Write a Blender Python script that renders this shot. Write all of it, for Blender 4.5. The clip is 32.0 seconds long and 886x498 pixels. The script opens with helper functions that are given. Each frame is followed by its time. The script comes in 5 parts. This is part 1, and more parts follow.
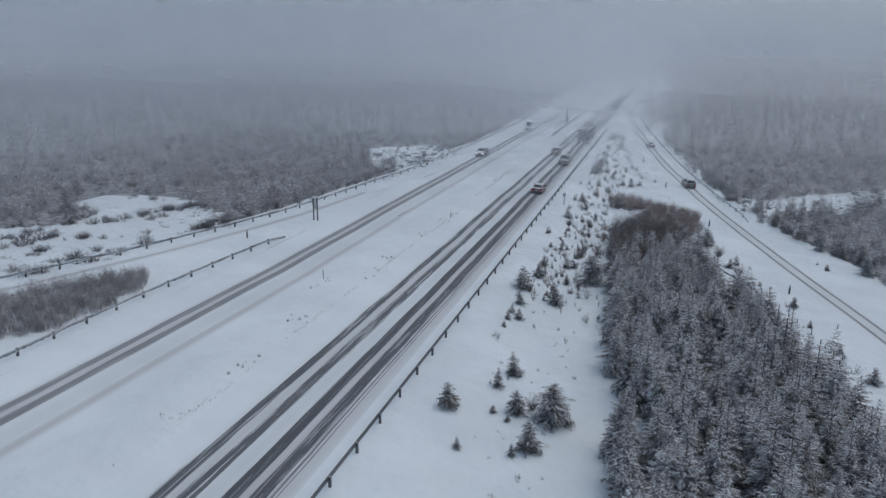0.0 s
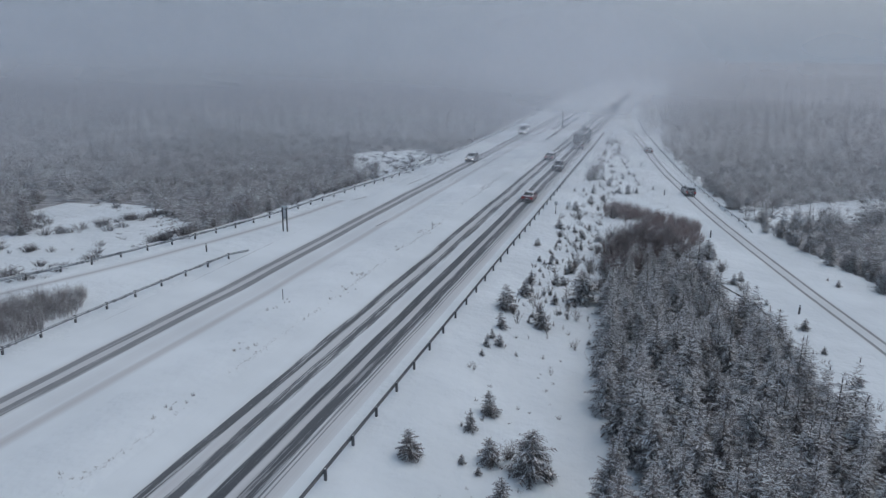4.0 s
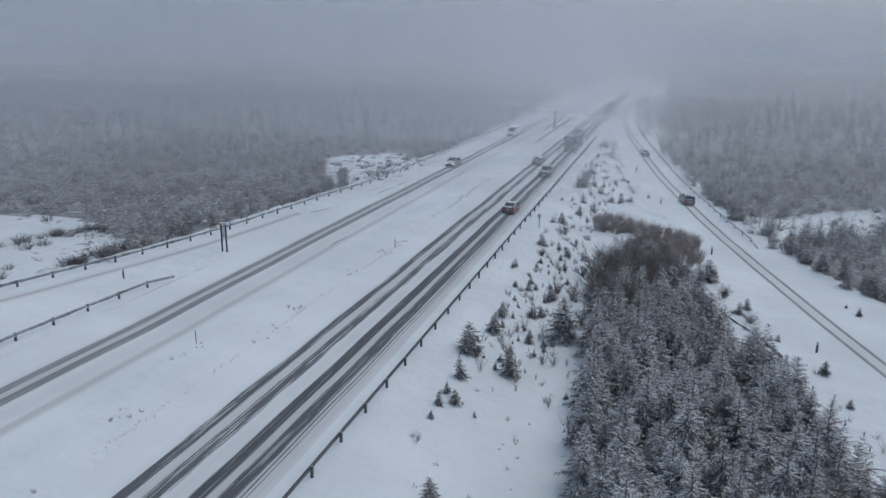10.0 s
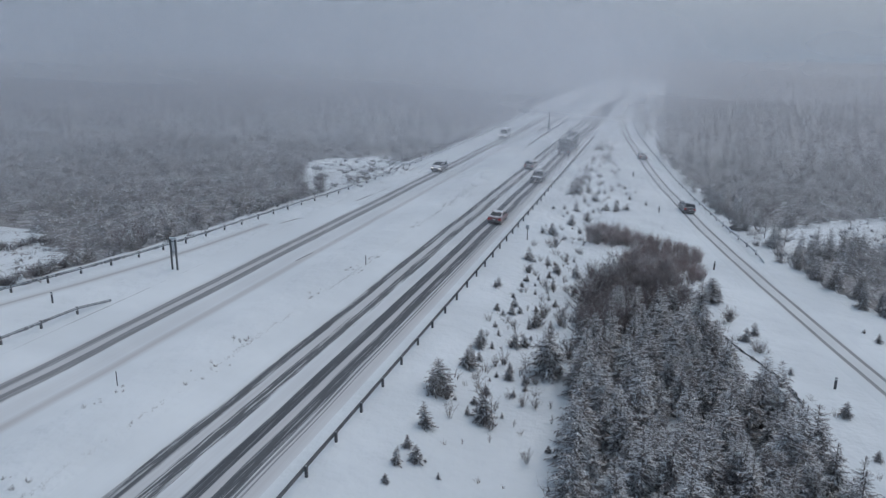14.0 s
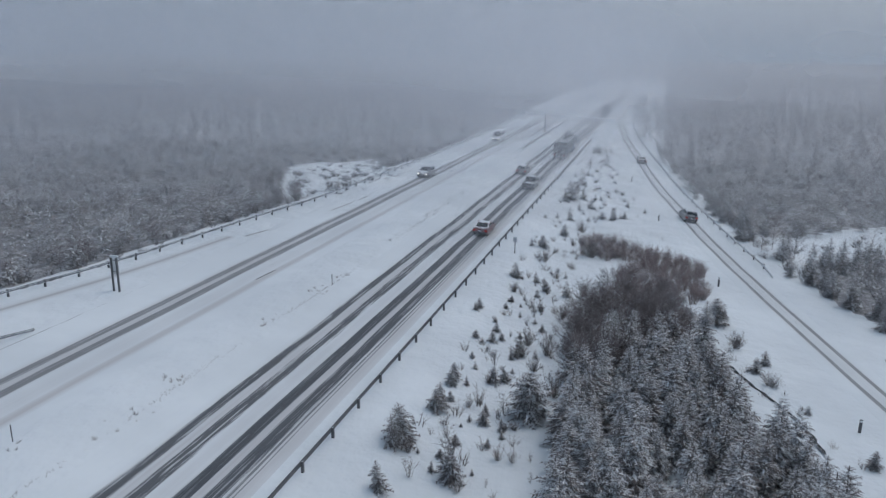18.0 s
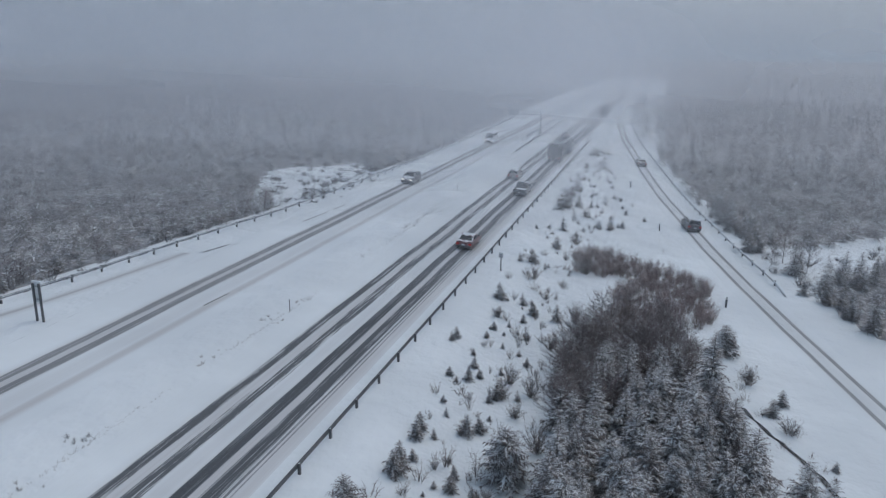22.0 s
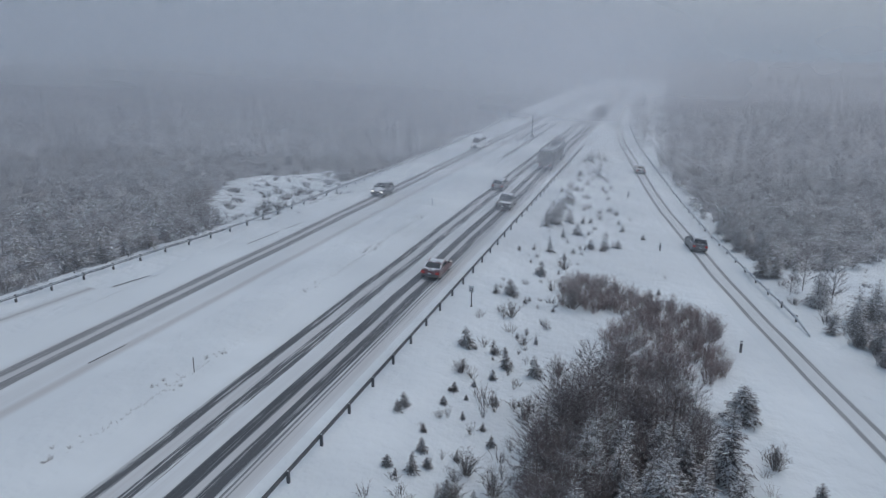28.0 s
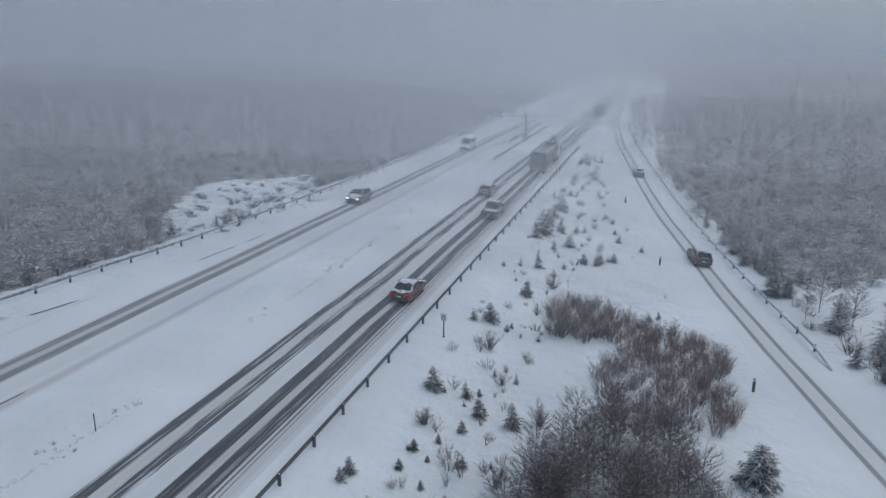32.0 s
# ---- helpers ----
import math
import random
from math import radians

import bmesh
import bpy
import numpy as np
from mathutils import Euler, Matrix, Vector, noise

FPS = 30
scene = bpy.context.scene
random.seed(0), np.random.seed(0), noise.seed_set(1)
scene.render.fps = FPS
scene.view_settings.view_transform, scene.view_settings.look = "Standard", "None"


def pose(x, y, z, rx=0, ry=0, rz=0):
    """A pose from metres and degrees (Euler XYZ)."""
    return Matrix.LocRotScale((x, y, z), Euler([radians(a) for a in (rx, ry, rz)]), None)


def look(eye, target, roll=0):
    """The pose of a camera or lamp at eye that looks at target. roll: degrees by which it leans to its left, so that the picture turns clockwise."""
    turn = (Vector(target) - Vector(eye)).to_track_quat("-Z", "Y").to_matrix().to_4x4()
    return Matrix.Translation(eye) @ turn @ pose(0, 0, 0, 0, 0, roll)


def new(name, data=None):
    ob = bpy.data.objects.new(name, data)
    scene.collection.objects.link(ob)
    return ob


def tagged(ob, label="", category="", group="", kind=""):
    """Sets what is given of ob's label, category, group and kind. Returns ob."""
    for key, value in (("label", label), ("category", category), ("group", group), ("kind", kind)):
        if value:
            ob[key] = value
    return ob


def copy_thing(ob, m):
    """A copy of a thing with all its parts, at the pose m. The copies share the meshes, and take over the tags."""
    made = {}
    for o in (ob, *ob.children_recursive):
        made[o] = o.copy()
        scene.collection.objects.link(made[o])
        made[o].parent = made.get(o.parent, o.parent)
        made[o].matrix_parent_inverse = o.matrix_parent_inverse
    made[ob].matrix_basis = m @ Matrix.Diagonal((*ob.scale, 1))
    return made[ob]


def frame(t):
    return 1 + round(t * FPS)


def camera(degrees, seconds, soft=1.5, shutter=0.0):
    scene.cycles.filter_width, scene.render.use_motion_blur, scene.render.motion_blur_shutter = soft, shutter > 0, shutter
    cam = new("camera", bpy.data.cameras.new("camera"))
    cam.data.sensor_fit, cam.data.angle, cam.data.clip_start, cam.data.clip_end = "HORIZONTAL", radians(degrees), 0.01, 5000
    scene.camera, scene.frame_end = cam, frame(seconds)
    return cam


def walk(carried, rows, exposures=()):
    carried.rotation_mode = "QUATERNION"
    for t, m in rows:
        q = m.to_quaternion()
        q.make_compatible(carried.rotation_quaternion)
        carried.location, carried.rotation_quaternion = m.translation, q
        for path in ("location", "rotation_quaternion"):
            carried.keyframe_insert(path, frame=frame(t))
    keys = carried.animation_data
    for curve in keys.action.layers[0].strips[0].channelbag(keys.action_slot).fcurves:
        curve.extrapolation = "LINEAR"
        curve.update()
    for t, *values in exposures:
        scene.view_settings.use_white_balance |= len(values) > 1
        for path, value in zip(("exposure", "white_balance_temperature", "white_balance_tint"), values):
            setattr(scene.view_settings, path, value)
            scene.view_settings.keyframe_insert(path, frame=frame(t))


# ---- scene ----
cam = camera(62.6, 32.0, soft=1.3)
PATH = [
    (0, (-0.044, -3.775, 23.856), (-5.545, 14.712, 18.568), 0.4),
    (2, (-0.023, 0.254, 23.335), (-5.52, 18.76, 18.107), 0.31),
    (4, (0.072, 3.905, 23.095), (-5.414, 22.427, 17.914), 0.51),
    (7, (0.232, 10.075, 22.872), (-5.223, 28.606, 17.69), 0.51),
    (9, (0.384, 14.061, 22.758), (-5.073, 32.58, 17.537), 0.5),
    (11, (0.448, 18.035, 22.493), (-4.995, 36.567, 17.303), 0.6),
    (13, (0.442, 22.071, 22.396), (-4.983, 40.608, 17.203), 0.6),
    (14.5, (0.351, 25.183, 22.328), (-5.048, 43.72, 17.109), 0.7),
    (16.5, (0.541, 29.1, 22.018), (-4.891, 47.646, 16.865), 0.61),
    (17, (0.544, 30.035, 21.963), (-4.878, 48.583, 16.809), 0.61),
    (19, (0.513, 33.964, 21.884), (-4.932, 52.494, 16.691), 0.6),
    (21, (0.392, 38.166, 21.688), (-5.032, 56.703, 16.495), 0.6),
    (23, (0.429, 42.275, 21.664), (-5.017, 60.803, 16.462), 0.4),
    (25, (0.322, 46.611, 21.51), (-5.115, 65.141, 16.306), 0.4),
    (26.5, (0.266, 49.842, 21.353), (-5.159, 68.379, 16.16), 0.4),
    (29, (0.235, 55.274, 21.074), (-5.199, 73.813, 15.9), 0.41),
    (30.5, (0.18, 58.545, 20.938), (-5.225, 77.086, 15.742), 0.3),
    (32, (0.158, 61.703, 20.854), (-5.251, 80.232, 15.619), 0.4),
]
walk(cam, [(t, look(eye, target, roll)) for t, eye, target, roll in PATH], [(0, -0.02), (6, 0.0), (10, 0.05), (23, 0.06), (27, 0.03), (32, 0.02)])

# ---- light ----
SUN_EL, SUN_AZ = 58.0, 40.0
world = bpy.data.worlds.new("world")
scene.world = world
world.use_nodes = True
wn, wl = world.node_tree.nodes, world.node_tree.links
wn.clear()
sky = wn.new("ShaderNodeTexSky")
sky.sky_type, sky.sun_disc = "NISHITA", False
sky.sun_elevation, sky.sun_rotation = radians(SUN_EL), radians(SUN_AZ)
sky.air_density, sky.dust_density, sky.altitude = 1.0, 6.0, 0
sky_bg = wn.new("ShaderNodeBackground")
sky_bg.inputs["Strength"].default_value = 0.05
cloud_bg = wn.new("ShaderNodeBackground")          # the closed cloud layer
cloud_bg.inputs["Color"].default_value = (0.225, 0.300, 0.398, 1)
cloud_bg.inputs["Strength"].default_value = 0.875
sky_sum, sky_out = wn.new("ShaderNodeAddShader"), wn.new("ShaderNodeOutputWorld")
wl.new(sky.outputs[0], sky_bg.inputs["Color"])
wl.new(sky_bg.outputs[0], sky_sum.inputs[0])
wl.new(cloud_bg.outputs[0], sky_sum.inputs[1])
wl.new(sky_sum.outputs[0], sky_out.inputs["Surface"])
sun = new("sun", bpy.data.lights.new("sun", "SUN"))
sun.data.energy, sun.data.angle, sun.data.color = 0.31, radians(70), (0.76, 0.91, 1.0)
sun.matrix_world = look((math.sin(radians(SUN_AZ)) * 90, math.cos(radians(SUN_AZ)) * 90, 150), (0, 0, 0))

# ---- materials ----


def mat(name, rough=0.8, metal=0.0):
    m = bpy.data.materials.new(name)
    m.use_nodes = True
    nt = m.node_tree
    b = nt.nodes["Principled BSDF"]
    b.inputs["Roughness"].default_value, b.inputs["Metallic"].default_value = rough, metal
    return m, nt, b


def node(nt, kind, **kw):
    n = nt.nodes.new(kind)
    for k, v in kw.items():
        if k in n.inputs:
            n.inputs[k].default_value = v
    return n


def noise_tex(nt, scale, detail=3.0, vec=None, rough=0.55):
    n = node(nt, "ShaderNodeTexNoise", Scale=scale, Detail=detail, Roughness=rough)
    if vec is not None:
        nt.links.new(vec, n.inputs["Vector"])
    return n.outputs["Fac"]


def math_n(nt, op, a, b=None, clamp=False):
    n = nt.nodes.new("ShaderNodeMath")
    n.operation, n.use_clamp = op, clamp
    for i, v in enumerate((a, b)):
        if v is None:
            continue
        if isinstance(v, (int, float)):
            n.inputs[i].default_value = v
        else:
            nt.links.new(v, n.inputs[i])
    return n.outputs[0]


def ramp(nt, fac, lo, hi):
    n = nt.nodes.new("ShaderNodeMapRange")
    n.interpolation_type = "SMOOTHSTEP"
    n.inputs["From Min"].default_value, n.inputs["From Max"].default_value = lo, hi
    nt.links.new(fac, n.inputs["Value"])
    return n.outputs["Result"]


def mix(nt, fac, a, b):
    n = nt.nodes.new("ShaderNodeMix")
    n.data_type = "RGBA"
    for i, v in ((0, fac), (6, a), (7, b)):
        if isinstance(v, (int, float)):
            n.inputs[i].default_value = v
        elif isinstance(v, tuple):
            n.inputs[i].default_value = (*v, 1)
        else:
            nt.links.new(v, n.inputs[i])
    return n.outputs[2]


def bump(nt, b, height, strength, dist):
    n = node(nt, "ShaderNodeBump", Strength=strength, Distance=dist)
    nt.links.new(height, n.inputs["Height"])
    nt.links.new(n.outputs[0], b.inputs["Normal"])


def place(nt):
    return nt.nodes.new("ShaderNodeNewGeometry").outputs["Position"]


def stretch(nt, vec, sx, sy, sz):
    n = nt.nodes.new("ShaderNodeMapping")
    n.inputs["Scale"].default_value = (sx, sy, sz)
    nt.links.new(vec, n.inputs["Vector"])
    return n.outputs[0]


SNOW = (0.71, 0.752, 0.775)
SNOW_DULL = (0.63, 0.672, 0.697)


def snow_colour(nt, vec):
    drift = noise_tex(nt, 0.11, 4, vec)
    fine = noise_tex(nt, 1.7, 3, vec)
    c = mix(nt, ramp(nt, drift, 0.35, 0.7), SNOW_DULL, SNOW)
    return mix(nt, math_n(nt, "MULTIPLY", ramp(nt, fine, 0.5, 0.8), 0.35), c, (0.66, 0.702, 0.73))


def snow_material():
    m, nt, b = mat("snow", 0.85)
    p = place(nt)
    nt.links.new(snow_colour(nt, p), b.inputs["Base Color"])
    h = math_n(nt, "ADD", math_n(nt, "MULTIPLY", noise_tex(nt, 0.22, 4, p), 4.0), math_n(nt, "MULTIPLY", noise_tex(nt, 1.6, 3, stretch(nt, p, 1, 0.45, 1)), 0.7))
    bump(nt, b, h, 0.7, 0.16)
    return m


def brush_floor_material():
    """Dead undergrowth standing thick through the snow of the woods."""
    m, nt, b = mat("brush_floor", 0.9)
    p = place(nt)
    n1 = noise_tex(nt, 0.9, 5, p, 0.7)
    n2 = noise_tex(nt, 0.06, 3, p)
    k = ramp(nt, math_n(nt, "ADD", n1, math_n(nt, "MULTIPLY", n2, 0.35)), 0.57, 0.82)
    brown = mix(nt, noise_tex(nt, 3.0, 3, p), (0.192, 0.187, 0.195), (0.315, 0.309, 0.319))
    nt.links.new(mix(nt, math_n(nt, "MULTIPLY", k, 0.55), brown, (0.62, 0.65, 0.665)), b.inputs["Base Color"])
    bump(nt, b, n1, 1.0, 0.5)
    return m


def road_material(name, bands, slush=()):
    """Snow-packed road; bands are wheel tracks (middle, half width, how bare, how ragged); u runs across and v along the lane, in metres."""
    m, nt, b = mat(name, 0.7)
    uv = nt.nodes.new("ShaderNodeUVMap").outputs[0]
    sep = nt.nodes.new("ShaderNodeSeparateXYZ")
    nt.links.new(uv, sep.inputs[0])
    p = place(nt)
    wob = math_n(nt, "MULTIPLY", math_n(nt, "SUBTRACT", noise_tex(nt, 1.0, 2, stretch(nt, uv, 0.02, 0.035, 1)), 0.5), 0.45)
    u = math_n(nt, "ADD", sep.outputs[0], wob)
    streak = noise_tex(nt, 1.0, 5, stretch(nt, uv, 6.0, 0.07, 1), 0.68)
    chunk = noise_tex(nt, 1.0, 5, stretch(nt, uv, 6.5, 0.13, 1), 0.66)
    both = math_n(nt, "ADD", math_n(nt, "MULTIPLY", streak, 0.6), math_n(nt, "MULTIPLY", chunk, 0.4))
    both = math_n(nt, "SUBTRACT", both, 0.5)
    bare = None
    flecks = ramp(nt, chunk, 0.53, 0.60)
    for mid, half, amount, rag, fleck, gap in bands:
        d = math_n(nt, "ABSOLUTE", math_n(nt, "SUBTRACT", u, mid))
        f = math_n(nt, "SUBTRACT", 1.0, math_n(nt, "DIVIDE", d, half))
        f = math_n(nt, "ADD", f, math_n(nt, "MULTIPLY", both, rag))
        f = math_n(nt, "MULTIPLY", ramp(nt, math_n(nt, "SUBTRACT", f, gap), -0.05, 0.22), amount)
        f = math_n(nt, "MULTIPLY", f, math_n(nt, "SUBTRACT", 1.0, math_n(nt, "MULTIPLY", flecks, fleck)))
        bare = f if bare is None else math_n(nt, "MAXIMUM", bare, f)
    dirt = None
    for mid, half, amount in slush:
        d = math_n(nt, "ABSOLUTE", math_n(nt, "SUBTRACT", u, mid))
        f = math_n(nt, "MULTIPLY", ramp(nt, math_n(nt, "SUBTRACT", 1.0, math_n(nt, "DIVIDE", d, half), True), 0.0, 0.9), amount)
        dirt = f if dirt is None else math_n(nt, "MAXIMUM", dirt, f)
    c = snow_colour(nt, p)
    if dirt is not None:
        dirt = math_n(nt, "MULTIPLY", dirt, math_n(nt, "ADD", 0.45, math_n(nt, "MULTIPLY", streak, 1.0)))
        c = mix(nt, dirt, c, (0.41, 0.398, 0.402))
    tar = mix(nt, noise_tex(nt, 7.0, 3, p), (0.032, 0.037, 0.044), (0.080, 0.089, 0.101))
    tar = mix(nt, math_n(nt, "MULTIPLY", ramp(nt, both, 0.03, 0.13), 0.22), tar, (0.36, 0.38, 0.41))
    nt.links.new(mix(nt, bare, c, tar), b.inputs["Base Color"])
    bump(nt, b, math_n(nt, "SUBTRACT", math_n(nt, "MULTIPLY", streak, 0.6), bare), 0.6, 0.06)
    nt.links.new(math_n(nt, "SUBTRACT", 0.85, math_n(nt, "MULTIPLY", bare, 0.3)), b.inputs["Roughness"])
    return m


def dusted(name, dark, light, amount=0.5, scale=6.0, rough=0.85):
    """A plant surface with snow lying on its upward faces."""
    m, nt, b = mat(name, rough)
    p = place(nt)
    geo = nt.nodes.new("ShaderNodeNewGeometry")
    sep = nt.nodes.new("ShaderNodeSeparateXYZ")
    nt.links.new(geo.outputs["Normal"], sep.inputs[0])
    up = ramp(nt, math_n(nt, "ABSOLUTE", sep.outputs[2]), 0.25, 0.95)
    n1 = noise_tex(nt, scale, 3, p)
    n2 = noise_tex(nt, 0.35, 2, p)
    rnd = nt.nodes.new("ShaderNodeObjectInfo").outputs["Random"]
    isle = geo.outputs["Random Per Island"]
    k = math_n(nt, "ADD", math_n(nt, "MULTIPLY", n1, 0.75), math_n(nt, "MULTIPLY", n2, 0.5))
    k = math_n(nt, "ADD", k, math_n(nt, "MULTIPLY", isle, 0.6))
    k = math_n(nt, "MULTIPLY", ramp(nt, k, 1.55 - amount, 1.74 - amount), up)
    base = mix(nt, math_n(nt, "ADD", math_n(nt, "MULTIPLY", rnd, 0.5), math_n(nt, "MULTIPLY", isle, 0.5)), dark, light)
    nt.links.new(mix(nt, k, base, (0.76, 0.80, 0.82)), b.inputs["Base Color"])
    return m


def plain(name, colour, rough=0.6, metal=0.0, spots=0.25, scale=3.0):
    m, nt, b = mat(name, rough, metal)
    tc = nt.nodes.new("ShaderNodeTexCoord").outputs["Object"]
    n = noise_tex(nt, scale, 4, tc)
    fine = noise_tex(nt, scale * 12, 2, tc)
    c2 = tuple(min(1, v * (1 - spots) + 0.02) for v in colour)
    c = mix(nt, ramp(nt, n, 0.35, 0.7), colour, c2)
    nt.links.new(mix(nt, math_n(nt, "MULTIPLY", fine, 0.15), c, (0.55, 0.56, 0.58)), b.inputs["Base Color"])
    bump(nt, b, fine, 0.15, 0.01)
    return m


def fog_material(name, amount):
    """Sheet imitating fog and snow haze: lets most light through and scatters the rest."""
    m = bpy.data.materials.new(name)
    m.use_nodes = True
    nt = m.node_tree
    nt.nodes.clear()
    out = nt.nodes.new("ShaderNodeOutputMaterial")
    clear_n = nt.nodes.new("ShaderNodeBsdfTransparent")
    front = nt.nodes.new("ShaderNodeBsdfDiffuse")
    back = nt.nodes.new("ShaderNodeBsdfTranslucent")
    for n in (front, back):
        n.inputs["Color"].default_value = (0.868, 0.876, 0.911, 1)
    half = nt.nodes.new("ShaderNodeMixShader")
    nt.links.new(front.outputs[0], half.inputs[1])
    nt.links.new(back.outputs[0], half.inputs[2])
    whole = nt.nodes.new("ShaderNodeMixShader")
    p = place(nt)
    n = noise_tex(nt, 0.018, 3, stretch(nt, p, 1, 1, 2.2))
    sep = nt.nodes.new("ShaderNodeSeparateXYZ")
    nt.links.new(p, sep.inputs[0])
    top = math_n(nt, "SUBTRACT", 1.0, ramp(nt, sep.outputs[2], 25, 75))
    a = math_n(nt, "MULTIPLY", ramp(nt, n, 0.1, 0.9), 0.4)
    a = math_n(nt, "MULTIPLY", math_n(nt, "ADD", a, 0.8), amount, True)
    # haze painted by bearing: thicker over the road and far left
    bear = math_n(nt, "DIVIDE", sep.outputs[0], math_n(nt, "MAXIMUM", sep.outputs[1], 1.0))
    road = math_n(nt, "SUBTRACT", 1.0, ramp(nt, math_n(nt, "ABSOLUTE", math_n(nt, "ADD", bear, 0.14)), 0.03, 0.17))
    thin_right = math_n(nt, "MULTIPLY", ramp(nt, bear, -0.10, 0.10), -0.47)    # haze thinned to darken the right-hand wood
    thick_left = math_n(nt, "MULTIPLY", ramp(nt, math_n(nt, "MULTIPLY", bear, -1.0), 0.3, 0.8), 0.2)
    drift = math_n(nt, "ADD", math_n(nt, "ADD", 1.0, math_n(nt, "MULTIPLY", road, 0.26)), math_n(nt, "ADD", thin_right, thick_left))
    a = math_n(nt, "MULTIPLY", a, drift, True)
    above = math_n(nt, "ADD", sep.outputs[2], math_n(nt, "MULTIPLY", math_n(nt, "ADD", sep.outputs[0], 12.0), 0.07))
    a = math_n(nt, "MULTIPLY", math_n(nt, "MULTIPLY", a, top), ramp(nt, above, -0.6, 3.4))    # thins out close to the ground
    nt.links.new(a, whole.inputs[0])
    nt.links.new(clear_n.outputs[0], whole.inputs[1])
    nt.links.new(half.outputs[0], whole.inputs[2])
    nt.links.new(whole.outputs[0], out.inputs["Surface"])
    return m


M_SNOW = snow_material()
M_FLOOR = brush_floor_material()
M_NEEDLE = dusted("spruce_needles", (0.128, 0.115, 0.115), (0.212, 0.193, 0.192), 0.52, 9.0)
M_BOUGH_SNOW = dusted("bough_snow", (0.50, 0.51, 0.53), (0.68, 0.70, 0.72), 0.5, 5.0)
M_BARK = plain("bark", (0.13, 0.11, 0.10), 0.9, 0, 0.4, 6)
M_TWIG = dusted("bare_twigs", (0.155, 0.138, 0.136), (0.235, 0.212, 0.208), 0.46, 7.0)
M_DARKTWIG = dusted("dark_twigs", (0.118, 0.098, 0.101), (0.196, 0.167, 0.170), 0.48, 6.0)
M_GREYTWIG = dusted("grey_twigs", (0.225, 0.207, 0.210), (0.335, 0.310, 0.313), 0.58, 6.0)
M_WEED = dusted("dry_weed", (0.23, 0.22, 0.22), (0.33, 0.318, 0.315), 0.5, 6.0)
M_SCRUB = dusted("low_scrub", (0.115, 0.107, 0.113), (0.19, 0.178, 0.184), 0.44, 6.0)
M_RUST = dusted("rust_twigs", (0.208, 0.156, 0.152), (0.315, 0.244, 0.237), 0.50, 7.0)
M_WOOD = dusted("wood_far", (0.194, 0.184, 0.188), (0.315, 0.300, 0.304), 0.52, 3.5)
M_STEEL = plain("galvanised_steel", (0.12, 0.13, 0.145), 0.6, 0.3, 0.35, 2.0)
M_STEEL_SNOW = dusted("snowy_steel", (0.14, 0.15, 0.165), (0.22, 0.23, 0.245), 0.72, 3.0, 0.6)
M_POST = plain("weathered_post", (0.10, 0.10, 0.105), 0.85, 0, 0.4, 8)
M_PANEL = plain("sign_back", (0.50, 0.52, 0.54), 0.55, 0.15, 0.15, 2)
M_WHITE = plain("white_sheeting", (0.72, 0.73, 0.74), 0.5, 0, 0.12, 4)
M_BLACK = plain("black_paint", (0.03, 0.03, 0.033), 0.6, 0, 0.2, 4)

# ---- geometry helpers ----


def part(name, bm, material, parent, label=""):
    me = bpy.data.meshes.new(name)
    bm.to_mesh(me)
    bm.free()
    me.materials.append(material)
    ob = new(name, me)
    ob.parent = parent
    return tagged(ob, label)


def mesh_np(name, verts, tris, material, smooth=False):
    me = bpy.data.meshes.new(name)
    verts, tris = np.asarray(verts, np.float32), np.asarray(tris, np.int32)
    k = tris.shape[1]
    me.vertices.add(len(verts))
    me.vertices.foreach_set("co", verts.ravel())
    me.loops.add(tris.size)
    me.loops.foreach_set("vertex_index", tris.ravel())
    me.polygons.add(len(tris))
    me.polygons.foreach_set("loop_start", np.arange(0, tris.size, k, dtype=np.int32))
    me.update(calc_edges=True)
    me.validate()
    me.materials.append(material)
    if smooth:
        me.polygons.foreach_set("use_smooth", np.ones(len(tris), bool))
    return me


def box(bm, x0, x1, y0, y1, z0, z1, bevel=0.0):
    vs = [bm.verts.new((x, y, z)) for z in (z0, z1) for x, y in ((x0, y0), (x1, y0), (x1, y1), (x0, y1))]
    fs = [bm.faces.new([vs[i] for i in f]) for f in ((3, 2, 1, 0), (4, 5, 6, 7), (0, 1, 5, 4), (1, 2, 6, 5), (2, 3, 7, 6), (3, 0, 4, 7))]
    if bevel:
        bmesh.ops.bevel(bm, geom=list({e for f in fs for e in f.edges}), offset=bevel, segments=1, affect="EDGES")
    return bm


def box_bm(*a, bevel=0.0):
    return box(bmesh.new(), *a, bevel=bevel)


def tube_bm(r0, r1, z0, z1, n=8):
    bm = bmesh.new()
    bmesh.ops.create_cone(bm, cap_ends=True, segments=n, radius1=r0, radius2=r1, depth=z1 - z0, matrix=Matrix.Translation((0, 0, (z0 + z1) / 2)))
    return bm


def sm(a, b, x):
    u = np.clip((x - a) / (b - a), 0, 1)
    return u * u * (3 - 2 * u)


# ---- lie of the land ----
# metres along y, x of the ramp's middle and of the outer guard rail on the far side
RAMP_Y = (-60, 20, 60, 77.2, 93.2, 101, 112, 121.5, 138, 152, 166, 190, 226, 244, 300, 420)
RAMP_X = (53.0, 35.0, 25.8, 21.6, 17.4, 15.5, 12.9, 10.6, 7.3, 4.8, 2.2, -1.2, -5.7, -8.2, -13.2, -16.0)
OUTER_Y = (0, 45, 57, 63.5, 74, 82.5, 89, 100, 110, 119.4, 134, 170, 201, 235, 273, 420)
